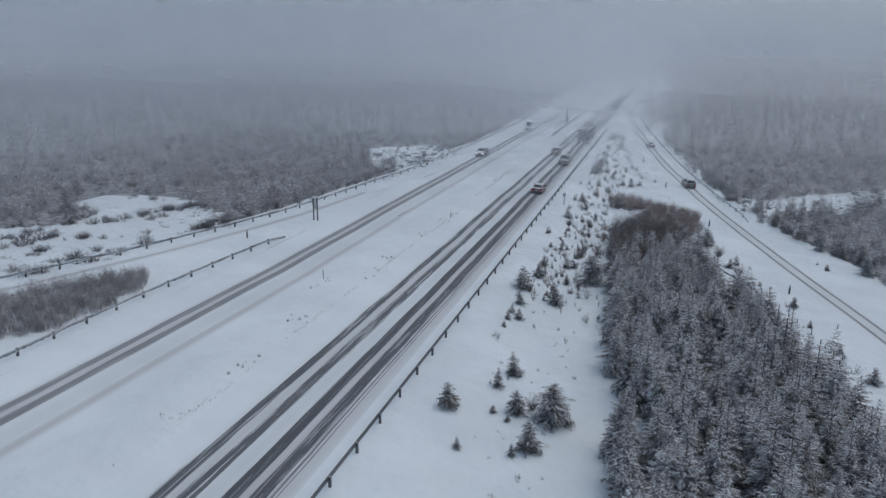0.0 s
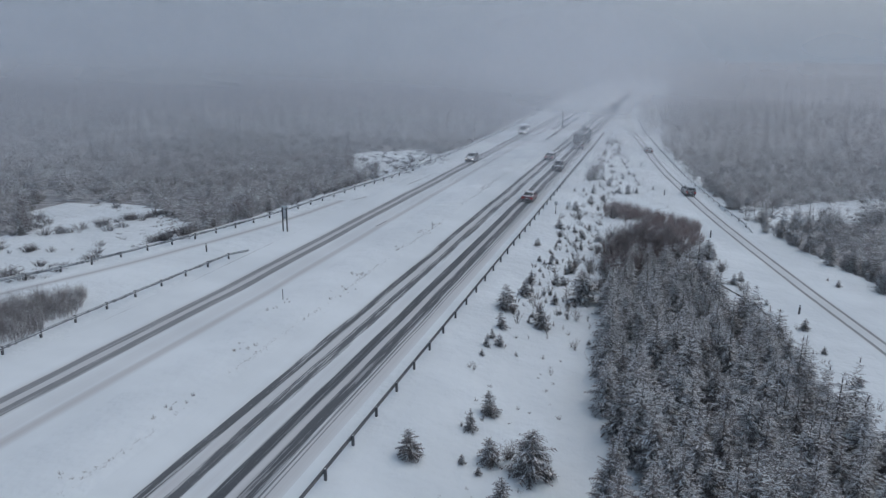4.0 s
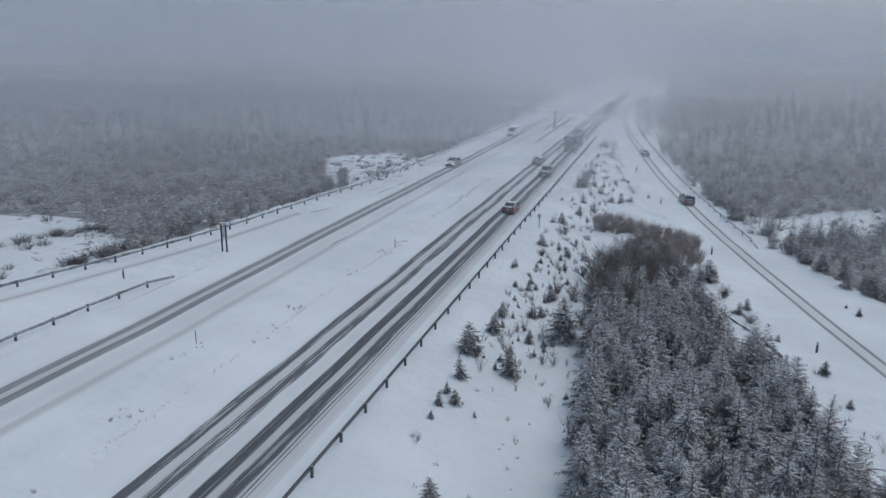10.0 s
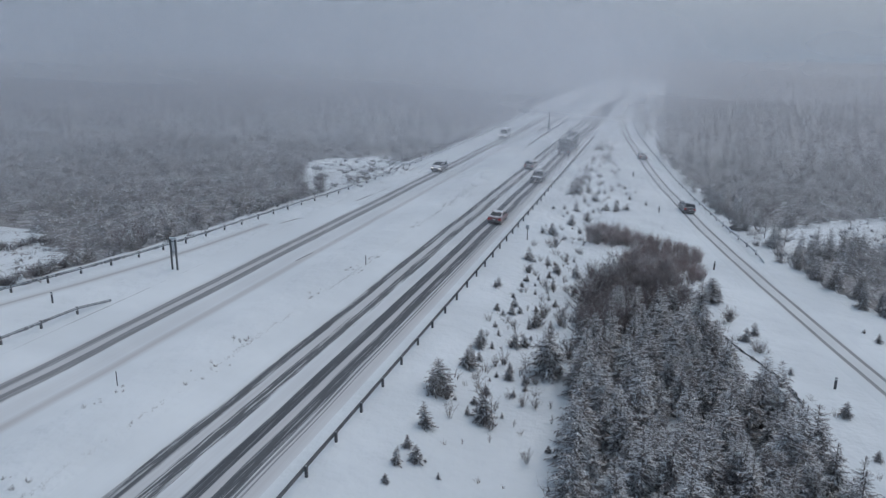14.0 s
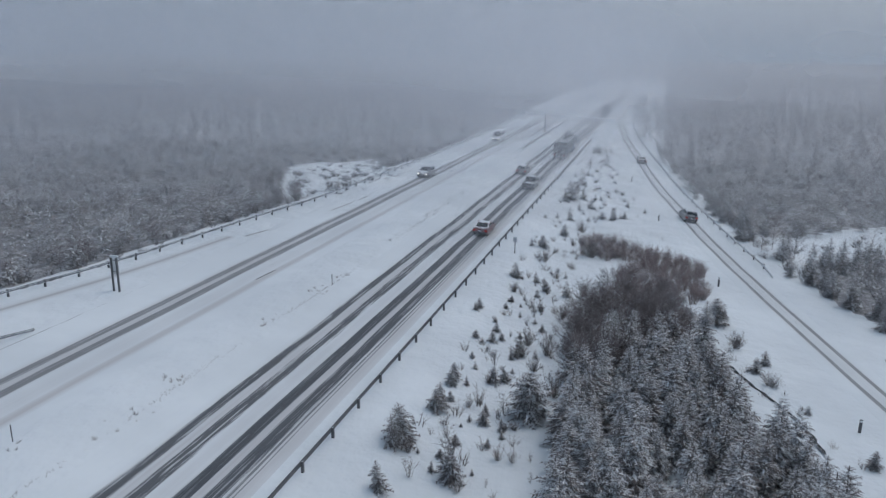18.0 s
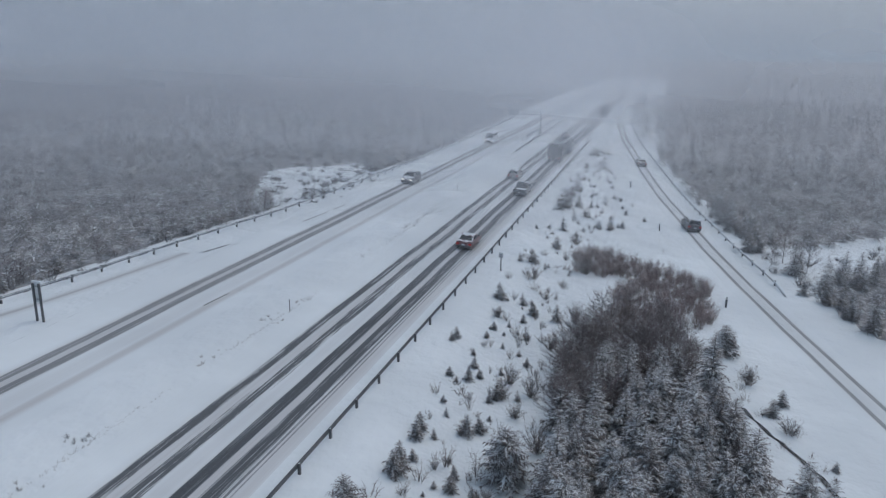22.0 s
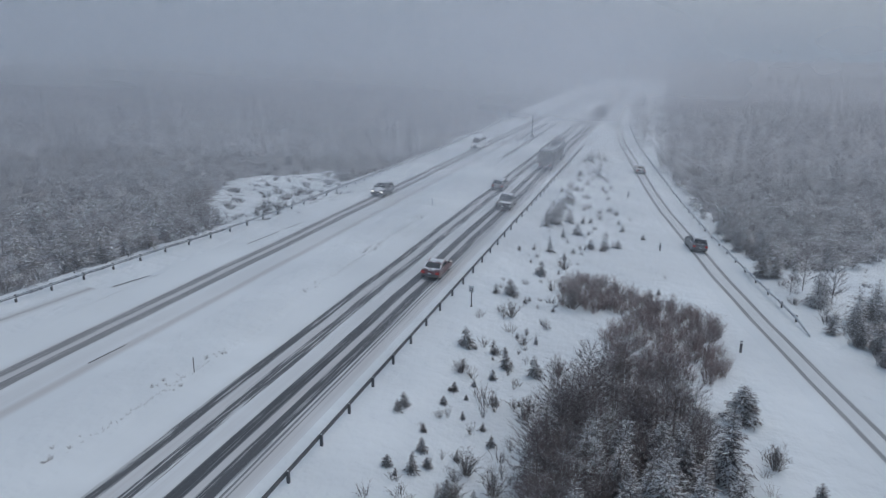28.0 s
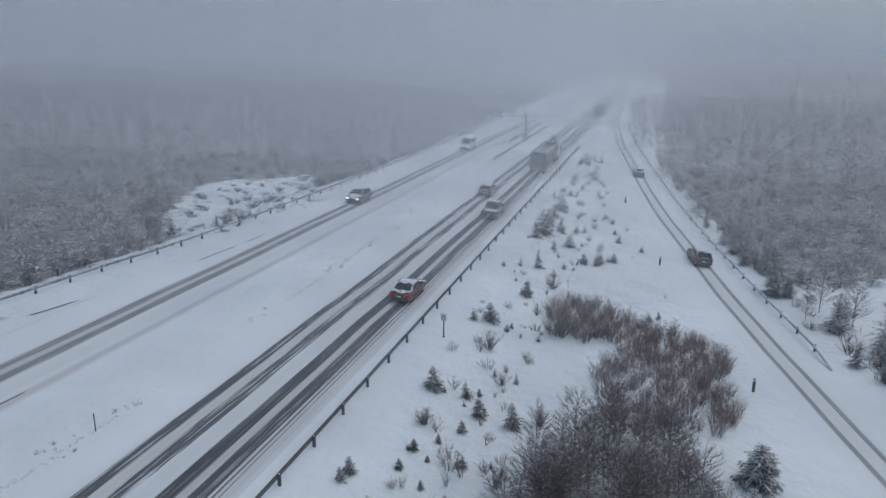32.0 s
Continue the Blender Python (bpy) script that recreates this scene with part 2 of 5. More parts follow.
OUTER_X = (-74, -56.4, -52.9, -51.3, -49.0, -47.5, -46.7, -45.8, -44.9, -43.8, -43.1, -42.4, -42.3, -42.9, -43.8, -46.5)


def ramp_x(y):
    return np.interp(y, RAMP_Y, RAMP_X)


def outer_x(y):
    return np.interp(y, OUTER_Y, OUTER_X)


def ground_z(x, y):
    x, y = np.asarray(x, float), np.asarray(y, float)
    xr = ramp_x(y) + 7
    lo = outer_x(y) - 1.0
    xc = np.clip(x, lo, np.maximum(xr, -8))
    z = 0.3 - 0.07 * (xc + 16.2)
    z = z + 0.8 * np.exp(-((x + 28.5) / 3.5) ** 2) - 0.9 * sm(-15, -8, x)
    z = z - 1.6 * sm(0, 9, lo - x) - 1.2 * sm(0, 8, x - xr)
    far = sm(400, 900, np.hypot(x, y))
    return z * (1 - far) + far * 1.0


def gz(x, y):
    return float(ground_z(x, y))


def inside(poly, x, y):
    c, j = False, len(poly) - 1
    for i in range(len(poly)):
        (xi, yi), (xj, yj) = poly[i], poly[j]
        if (yi > y) != (yj > y) and x < (xj - xi) * (y - yi) / (yj - yi) + xi:
            c = not c
        j = i
    return c


CLEAR_A = [(-56, 40), (-52, 58), (-51.2, 66), (-52.4, 74), (-55.5, 79.5), (-60, 85.5), (-66, 88.4), (-69, 91.6), (-76.5, 93.2), (-83, 91.6), (-88, 88.4), (-84.5, 84), (-76, 76), (-74, 72.6), (-80, 68.5), (-87, 66), (-98, 48), (-75, 20)]
CLEAR_B = [(-42, 126), (-45.8, 125.4), (-48, 126.2), (-54, 131), (-59.4, 139.6), (-63, 147.6), (-67, 158), (-65.2, 165), (-59.5, 166), (-56, 173), (-50, 163), (-45.5, 154), (-40, 148)]
CLEAR_C = [(13.2, 136.5), (18.7, 143.6), (21.9, 146), (30, 152.5), (40, 159.3), (62, 170), (62, 160), (41, 150.6), (34.4, 143.5), (29.4, 139), (25, 133.5), (22, 131), (19.5, 130), (17.5, 124), (15.6, 123), (14.2, 130)]


def wood_ok(x, y):
    if x < 0:
        if x > outer_x(y) - (2.2 if y < 156 else 1.3):
            return False
        return not (inside(CLEAR_A, x, y) or inside(CLEAR_B, x, y))
    return x > ramp_x(y) + np.interp(y, (93, 102, 109.5, 114, 122, 136, 160), (9.8, 9.4, 7.2, 5.6, 5.5, 5.1, 5.1)) and not inside(CLEAR_C, x, y)


def grid_ground():
    xs = np.concatenate([np.linspace(-2500, -160, 24), np.arange(-150, -80, 5), np.arange(-80, 45, 1.0), np.arange(45, 150, 5), np.linspace(160, 2500, 24)])
    ys = np.concatenate([np.linspace(-1200, -20, 14), np.arange(-15, 230, 1.5), np.arange(230, 460, 6), np.linspace(470, 3000, 20)])
    X, Y = np.meshgrid(xs, ys)
    Z = ground_z(X, Y)
    n = np.array([noise.noise(Vector((a * 0.16, b * 0.16, 0))) + 0.5 * noise.noise(Vector((a * 0.45, b * 0.45, 3))) for a, b in zip(X.ravel(), Y.ravel())]).reshape(X.shape)
    on = ((X > -27) & (X < -16)) | ((X < -31.5) & (X > np.maximum(outer_x(Y), -60) + 0.2)) | (np.abs(X - ramp_x(Y)) < 4)
    Z = Z + np.where(on, 0, 0.11 * n)
    i = np.arange(len(ys) - 1)[:, None] * len(xs) + np.arange(len(xs) - 1)[None, :]
    q = np.stack([i, i + 1, i + 1 + len(xs), i + len(xs)], -1).reshape(-1, 4)
    me = mesh_np("ground", np.stack([X, Y, Z], -1).reshape(-1, 3), q, M_SNOW, True)
    me.materials.append(M_FLOOR)
    cx, cy = (X[:-1, :-1] + X[1:, 1:]) / 2, (Y[:-1, :-1] + Y[1:, 1:]) / 2
    floor = [1 if (y > 30 and wood_ok(x, y) and (x < outer_x(y) - (3.2 if y < 156 else 2.0) if x < 0 else (x > ramp_x(y) + 7 and all(wood_ok(x + a, y + b) for a, b in ((-2, 0), (0, 2.5), (0, -2.5), (2, 0))) and y > 92))) or math.hypot(x, y) > 700 else 0 for x, y in zip(cx.ravel(), cy.ravel())]
    me.polygons.foreach_set("material_index", np.array(floor, np.int32))
    ob = new("ground", me)
    return tagged(ob, "smooth wind-blown snow covering verge, median and fields", "snow ground", kind="structure")


def strip(name, centre, half, y0, y1, material, label, lift=0.03, step=2.0, across=1.0):
    """A carriageway that follows centre(y), with u and v in metres."""
    ys = np.arange(y0, y1 + step, step)
    us = np.linspace(-half, half, int(2 * half / across) + 1)
    cx = np.array([float(centre(y)) for y in ys])
    X = cx[:, None] + us[None, :]
    Y = np.repeat(ys[:, None], len(us), 1)
    edge = np.where(np.abs(us) > half - 0.1, -0.12, lift)
    Z = ground_z(X, Y) + edge[None, :]
    n = len(us)
    i = np.arange(len(ys) - 1)[:, None] * n + np.arange(n - 1)[None, :]
    q = np.stack([i, i + 1, i + 1 + n, i + n], -1).reshape(-1, 4)
    me = mesh_np(name, np.stack([X, Y, Z], -1).reshape(-1, 3), q, material, True)
    uv = me.uv_layers.new(name="UVMap")
    co = np.stack([np.repeat(us[None, :], len(ys), 0).ravel(), Y.ravel()], -1)
    idx = np.empty(len(me.loops), np.int32)
    me.loops.foreach_get("vertex_index", idx)
    uv.data.foreach_set("uv", co[idx].astype(np.float32).ravel())
    return tagged(new(name, me), label, "road", kind="structure")


grid_ground()
M_ROAD_R = road_material("road_main", [(-2.05, 0.34, 0.95, 2.4, 0.7, 0), (-0.72, 0.44, 0.93, 4.2, 0.9, 0.05), (1.30, 0.44, 1.0, 1.1, 0.2, 0), (2.66, 0.48, 0.97, 1.7, 0.5, 0), (3.30, 0.09, 0.75, 2.5, 0.3, 0.1), (3.56, 0.06, 0.6, 2.5, 0.3, 0.1)],
                         [(-1.3, 1.7, 0.58), (2.0, 2.1, 0.72), (3.7, 1.3, 0.6), (0.3, 1.0, 0.34)])
M_ROAD_L = road_material("road_other", [(-0.85, 0.36, 0.62, 2.4, 0.45, 0), (0.38, 0.40, 0.66, 2.2, 0.4, 0), (-4.6, 0.12, 0.8, 5.0, 0, 1.0)], [(-0.25, 1.7, 0.66), (3.2, 0.8, 0.66), (1.9, 1.6, 0.28), (-0.85, 0.8, 0.7), (0.38, 0.8, 0.7)])
M_ROAD_RAMP = road_material("road_ramp", [(-0.72, 0.22, 0.62, 1.4, 0.3, 0), (0.78, 0.22, 0.62, 1.4, 0.3, 0)], [(0, 1.7, 0.3), (-0.72, 0.5, 0.55), (0.78, 0.5, 0.55)])
M_ROAD_EXIT = road_material("road_exit", [(-1.1, 0.12, 0.25, 3.0, 0.4, 0.1), (0.0, 0.2, 0.26, 2.4, 0.3, 0.05)], [(-1.1, 0.5, 0.25), (0.0, 0.9, 0.5)])
strip("road_main", lambda y: -21.9, 5.2, -40, 560, M_ROAD_R, "snow-packed motorway lanes with dark bare wheel tracks")
strip("road_other", lambda y: -36.8 - 0.022 * max(0, 60 - y) + 0.006 * max(0, y - 90), 6.0, -40, 560, M_ROAD_L, "snow-packed opposite lanes with one pair of wheel tracks")
strip("road_ramp", ramp_x, 3.0, -40, 420, M_ROAD_RAMP, "curving snow-covered slip road with two wheel tracks")
strip("road_exit", lambda y: outer_x(y) + 2.1, 1.9, 0, 100, M_ROAD_EXIT, "snowy exit lane with faint wheel tracks", 0.045)

# ---- haze sheets ----


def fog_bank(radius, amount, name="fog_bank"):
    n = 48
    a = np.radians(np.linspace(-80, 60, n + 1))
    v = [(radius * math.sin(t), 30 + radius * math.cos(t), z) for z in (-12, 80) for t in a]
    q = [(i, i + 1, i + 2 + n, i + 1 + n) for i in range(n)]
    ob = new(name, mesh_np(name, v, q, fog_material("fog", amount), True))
    return tagged(ob, "curved translucent sheet imitating fog haze", "fog", kind="structure")


# see-through sheets put in one behind another to imitate distance haze
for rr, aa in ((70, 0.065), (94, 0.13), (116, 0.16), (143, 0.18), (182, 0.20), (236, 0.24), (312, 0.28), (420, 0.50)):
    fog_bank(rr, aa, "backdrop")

# ---- plants ----


def frond_set(rng, h, r, tiers, per, twigs, base=0.06, full=0.34, taper=0.62):
    """Branches of a spruce: drooping sprays of thin twigs in rings, shorter towards the tip. Returns the crown and the spines of its boughs."""
    V, T, spines = [], [], []

    def tri(a, b, c):
        i = len(V)
        V.extend((a, b, c))
        T.append((i, i + 1, i + 2))
    for k in range(tiers):
        f = ((k + rng.uniform(0, 0.45)) / tiers) ** 0.9
        z = h * (base + (1 - base) * f)
        ln0 = r * (1 - f) ** taper * rng.uniform(0.8, 1.1) + 0.05 * r
        n = max(5, int(per * (1 - 0.4 * f)))
        off = rng.uniform(0, 6.28)
        for j in range(n):
            a = off + 6.283 * j / n + rng.uniform(-0.3, 0.3)
            ln = ln0 * rng.uniform(0.6, 1.2)
            d = np.array((math.cos(a), math.sin(a), 0))
            s = np.array((-d[1], d[0], 0))
            rise, droop = 0.45 * f + 0.08, rng.uniform(0.25, 0.5) * (1 - 0.5 * f)
            o = np.array((0, 0, z + rng.uniform(-0.3, 0.3) * h / tiers))

            def at(u):
                return o + d * ln * u + np.array((0, 0, ln * (rise * u - droop * u * u)))
            w = ln * 0.10
            tri(at(0.1) - s * w, at(0.1) + s * w, at(1.0))
            spines.append(([at(u) for u in (0.28, 0.52, 0.76, 0.98)], s, ln))
            for q in range(twigs):
                u = 0.22 + 0.7 * q / max(1, twigs - 1)
                for sg in (-1, 1):
                    tl = ln * (0.5 - 0.32 * u) * rng.uniform(0.7, 1.35)
                    tip = at(u) + (d * 0.62 + s * sg * 0.8) * tl + np.array((0, 0, -0.3 * tl + rng.uniform(-0.06, 0.06) * ln))
                    b = d * ((full / (twigs + 1)) * ln * 0.9)
                    tri(at(u) - b, at(u) + b, tip)
                    if rng.uniform() < 0.5:
                        spines.append(([at(u), at(u) * 0.6 + tip * 0.4, at(u) * 0.25 + tip * 0.75, tip], d, ln * 0.55))
    for j in range(4):   # leader
        a = j * 1.57
        tri(np.array((0.03 * r * math.cos(a), 0.03 * r * math.sin(a), h * 0.93)), np.array((-0.03 * r * math.sin(a), 0.03 * r * math.cos(a), h * 0.93)), np.array((0, 0, h * 1.0)))
    return (np.array(V), np.array(T)), spines


def bough_snow(rng, spines, share=0.55, wide=0.040):
    """Snow lying along the boughs: narrow humped strips on their upper sides."""
    V, T = [], []
    for pts, s, ln in spines:
        if rng.uniform() > share:
            continue
        w = ln * wide * rng.uniform(0.8, 1.6)
        i = len(V)
        lift = np.array((0, 0, 0.012 + 0.35 * w))
        mid = (pts[1] + pts[2]) / 2
        V.extend((pts[0] + lift * 0.3, mid - s * w, mid + lift, mid + s * w, pts[3] + lift * 0.2))
        T.extend(((i, i + 2, i + 1), (i, i + 3, i + 2), (i + 1, i + 2, i + 4), (i + 2, i + 3, i + 4)))
    return np.array(V), np.array(T)


def blade(V, T, a, b, wa, wb=0.0):
    """A three-sided tapering twig from a to b; it ends in a point, or blunt with the half width wb."""
    d = b - a
    ln = np.linalg.norm(d) + 1e-6
    s = np.cross(d / ln, (0.3, 0.5, 0.81))
    s /= np.linalg.norm(s) + 1e-6
    t = np.cross(d / ln, s)
    i = len(V)
    ring = [math.cos(k * 2.094) * s + math.sin(k * 2.094) * t for k in range(3)]
    V.extend(a + c * wa for c in ring)
    if wb:
        V.extend(b + c * wb for c in ring)
        for k in range(3):
            m = (k + 1) % 3
            T.extend(((i + k, i + m, i + 3 + m), (i + k, i + 3 + m, i + 3 + k)))
        return
    V.append(b)
    T.extend(((i, i + 1, i + 3), (i + 1, i + 2, i + 3), (i + 2, i, i + 3)))


def shrub_set(rng, h, r, stems, subs, w=0.012, spread=0.25):
    """A leafless bush: bent stems that rise out of the ground, each with side twigs. spread: how far apart they are rooted."""
    V, T = [], []
    for k in range(stems):
        a, q = rng.uniform(0, 6.283), rng.uniform(0, 1) ** 0.6
        out = np.array((math.cos(a), math.sin(a), 0)) * r * q
        p0 = out * spread
        tall = h * rng.uniform(0.45, 1.05) * (1 - 0.3 * q * q)
        tip = out + np.array((rng.normal() * 0.08 * h, rng.normal() * 0.08 * h, tall))
        mid = p0 * 0.55 + tip * 0.45 + np.array((rng.normal() * 0.05 * h, rng.normal() * 0.05 * h, 0.06 * h)) - out * 0.12
        blade(V, T, p0, mid, w, w * 0.75)
        blade(V, T, mid, tip, w * 0.8)
        for j in range(subs):
            u = rng.uniform(0.15, 0.95)
            s0 = p0 + (mid - p0) * u / 0.45 if u < 0.45 else mid + (tip - mid) * (u - 0.45) / 0.55
            e = s0 + np.array((rng.uniform(-1, 1) * 0.2 * h, rng.uniform(-1, 1) * 0.2 * h, rng.uniform(0.02, 0.24) * h))
            blade(V, T, s0, e, w * 0.62)
    return np.array(V), np.array(T)


def bare_tree_set(rng, h, r, limbs, subs, w=0.03):
    V, T = [], []
    top = np.array((0, 0, h))
    for k in range(limbs):
        u = 0.15 + 0.8 * k / limbs
        a = k * 2.4 + rng.uniform(-0.4, 0.4)
        ln = r * (1.15 - 0.75 * u) * rng.uniform(0.8, 1.2)
        s0 = np.array((0, 0, h * u))
        e = s0 + np.array((math.cos(a) * ln, math.sin(a) * ln, ln * rng.uniform(0.45, 0.95)))
        blade(V, T, s0, e, w * (1 - 0.6 * u))
        for j in range(subs):
            v = rng.uniform(0.25, 0.98)
            b0 = s0 + (e - s0) * v
            b1 = b0 + (e - s0) * rng.uniform(0.15, 0.32) + np.array((rng.normal() * 0.13 * r, rng.normal() * 0.13 * r, rng.uniform(0.02, 0.26) * r))
            blade(V, T, b0, b1, w * 0.4)
    return np.array(V), np.array(T)


def trunk_bm(h, r):
    return tube_bm(r, r * 0.15, -0.3, h, 7)


RNG = np.random.RandomState(7)


def plant_kind(name, crown, crown_mat, trunk_h, trunk_r, label, category, group, trunk_name="trunk", crown_name="crown", bark=None):
    root = new(name)
    tagged(root, label, category, group)
    part(trunk_name, trunk_bm(trunk_h, trunk_r), bark or M_BARK, root)
    c = new(crown_name, mesh_np(crown_name, *crown, crown_mat))
    c.parent = root
    return root


def spruce_kind(name, rng, h, r, tiers, per, twigs, base, full, taper, load, label, group):
    """A spruce of trunk, crown and the snow on its boughs."""
    crown, spines = frond_set(rng, h, r, tiers, per, twigs, base, full, taper)
    root = plant_kind(name, crown, M_NEEDLE, h * 0.92, 0.017 * h, label, "tree", group)
    snow = new("snow_load", mesh_np("snow_load", *bough_snow(rng, spines, load, 0.034 + 0.018 * load), M_BOUGH_SNOW, True))
    snow.parent = root
    tagged(snow, "white snow lying along the boughs", kind="stuff")
    return root


def thicket(name, kinds, spots, label, category="tree"):
    """Trees that stand too close to be told apart, joined: rows of x, y, size, turn."""
    V, T, M, n0 = [], [], [], 0
    for i, (x, y, size, turn) in enumerate(spots):
        m = np.array(pose(x, y, gz(x, y) - 0.04, RNG.uniform(-4, 4), 0, turn) @ Matrix.Scale(size, 4))
        for j, ob in enumerate(kinds[i % len(kinds)].children):
            me = ob.data
            co, tri = np.empty(len(me.vertices) * 3), np.empty(len(me.loops), np.int32)
            me.vertices.foreach_get("co", co)
            me.loops.foreach_get("vertex_index", tri)
            if len(tri) != 3 * len(me.polygons):
                continue
            V.append(co.reshape(-1, 3) @ m[:3, :3].T + m[:3, 3])
            T.append(tri.reshape(-1, 3) + n0)
            M.append(np.full(len(tri) // 3, 1 if ob.name.startswith("snow_load") else 0, np.int32))
            n0 += len(me.vertices)
    me = mesh_np(name, np.concatenate(V), np.concatenate(T), M_NEEDLE)
    me.materials.append(M_BOUGH_SNOW)
    me.polygons.foreach_set("material_index", np.concatenate(M))
    return tagged(new(name, me), label, category, kind="stuff")


def set_down(kind, spots, first_free):
    """The kind itself takes the first spot, copies the others."""
    for i, (x, y, s, turn, lean) in enumerate(spots):
        m = pose(x, y, gz(x, y) - 0.04, lean, 0, turn)
        if i == 0 and first_free:
            kind.matrix_basis = m @ Matrix.Scale(s, 4)
        else:
            c = copy_thing(kind, m)
            c.matrix_basis = m @ Matrix.Scale(s, 4)


def scatter(poly, gap, rng, limit=10000):
    xs, ys = [p[0] for p in poly], [p[1] for p in poly]
    out = []
    for y in np.arange(min(ys), max(ys), gap * 0.87):
        for x in np.arange(min(xs), max(xs), gap):
            a, b = x + rng.uniform(-0.5, 0.5) * gap, y + rng.uniform(-0.5, 0.5) * gap
            if inside(poly, a, b):
                out.append((a, b))
    rng.shuffle(out)
    return out[:limit]


# spruces of the island between motorway and ramp
ISLAND = [(0, 26), (-0.8, 35), (-1.3, 40), (-0.4, 45), (-2.6, 53), (-3.4, 65), (-3.6, 74), (-3.4, 82), (-1.5, 88), (2, 92), (4.9, 90.5), (6.2, 86), (7.6, 82), (10.2, 76.5), (11.8, 68), (13.4, 60), (17, 46), (22, 32), (23, 26)]
spruces = []
for k in range(8):
    hh = (5.0, 4.4, 5.6, 4.0, 4.8, 4.3, 5.2, 3.6)[k]
    spruces.append(spruce_kind("spruce_tree", RNG, hh, hh * (0.33, 0.36, 0.29, 0.38, 0.32, 0.34, 0.30, 0.37)[k], 16, 10, 6, 0.03, 0.40, (0.75, 0.65, 0.85)[k % 3],
                               (0.82, 0.46, 0.62, 0.36, 0.70, 0.52, 0.52, 0.42)[k], "dense dark spruce with snow along its boughs", "spruces on the island"))
spots = scatter(ISLAND, 1.74, RNG, 400)
loaded = [s for s in spots[:232] if s[1] + 7 * RNG.normal() < 62]      # the sheltered near end keeps more snow
bared = [s for s in spots[:232] if s not in loaded]
for k in range(8):
    set_down(spruces[k], [(x, y, RNG.uniform(0.72, 1.12), RNG.uniform(0, 360), RNG.uniform(-4, 4)) for x, y in (bared if k % 2 else loaded)[k // 2::4]], True)
thicket("spruce_thicket", spruces, [(x, y, RNG.uniform(0.72, 1.12), RNG.uniform(0, 360)) for x, y in spots[232:]], "dense snow-laden spruces filling the island")

# leafless trees at the island's far end
GROVE = [(-4.6, 82), (-5.2, 87), (-5.5, 92), (-4.6, 98), (-2.5, 102), (1, 103.5), (3.6, 101), (4.4, 97), (5.6, 92), (3, 90), (0, 88), (-2, 82)]
bares = []
for k in range(3):
    hh = (3.6, 3.2, 2.8)[k]
    bares.append(plant_kind("bare_tree", bare_tree_set(RNG, hh, hh * 0.42, 48, 15, 0.015), M_DARKTWIG, hh, 0.035,
                            "leafless dark brown tree with fine twigs", "tree", "bare trees on the island"))
spots = scatter(GROVE, 1.22, RNG, 160)
for k in range(3):
    set_down(bares[k], [(x, y, RNG.uniform(0.75, 1.1), RNG.uniform(0, 360), RNG.uniform(-4, 4)) for x, y in spots[k::3]], True)

for k in range(3):
    set_down(bares[k], [(x, y, RNG.uniform(0.7, 1.0), RNG.uniform(0, 360), 0) for x, y in scatter(ISLAND, 4.6, RNG, 45)[k::3]], False)

# rust-coloured brush beyond them
BRUSH = [(-7.4, 118), (-6.6, 116), (-2.5, 117.6), (-0.9, 116.5), (-2.8, 111.3), (-2, 106), (-0.5, 103), (3.4, 104.5), (5.4, 105.8), (6.5, 108), (6.6, 119), (1.3, 122.4), (-4.1, 125.4), (-7.6, 124.6)]
brushes = []
for k in range(4):
    root = new("brush_clump", mesh_np("brush_clump", *shrub_set(RNG, 1.85, 1.05, 36, 7, 0.0135, 0.5), M_RUST))
    tagged(root, "leafless reddish-brown brush rising from the snow", "shrub", "brush on the island")
    brushes.append(root)
spots = scatter(BRUSH, 1.15, RNG, 290)
for k in range(4):
    set_down(brushes[k], [(x, y, RNG.uniform(0.7, 1.1), RNG.uniform(0, 360), 0) for x, y in spots[k::4]], True)

# brush between the exit lane and the other carriageway
EXIT_BRUSH = [(-58, 30), (-47.5, 34), (-44.8, 38.5), (-44.0, 43.6), (-45.6, 51.5), (-47.4, 53.5), (-51.0, 47.4), (-53, 42)]
exits = []
for k in range(2):
    root = new("brush_clump", mesh_np("brush_clump", *shrub_set(RNG, 1.7, 1.0, 56, 6, 0.010, 0.7), M_GREYTWIG))
    tagged(root, "leafless grey-brown brush beside the exit lane", "shrub", "brush beside the exit lane")
    exits.append(root)
spots = scatter(EXIT_BRUSH, 1.0, RNG, 170)
for k in range(2):
    set_down(exits[k], [(x, y, RNG.uniform(0.7, 1.1), RNG.uniform(0, 360), 0) for x, y in spots[k::2]], True)

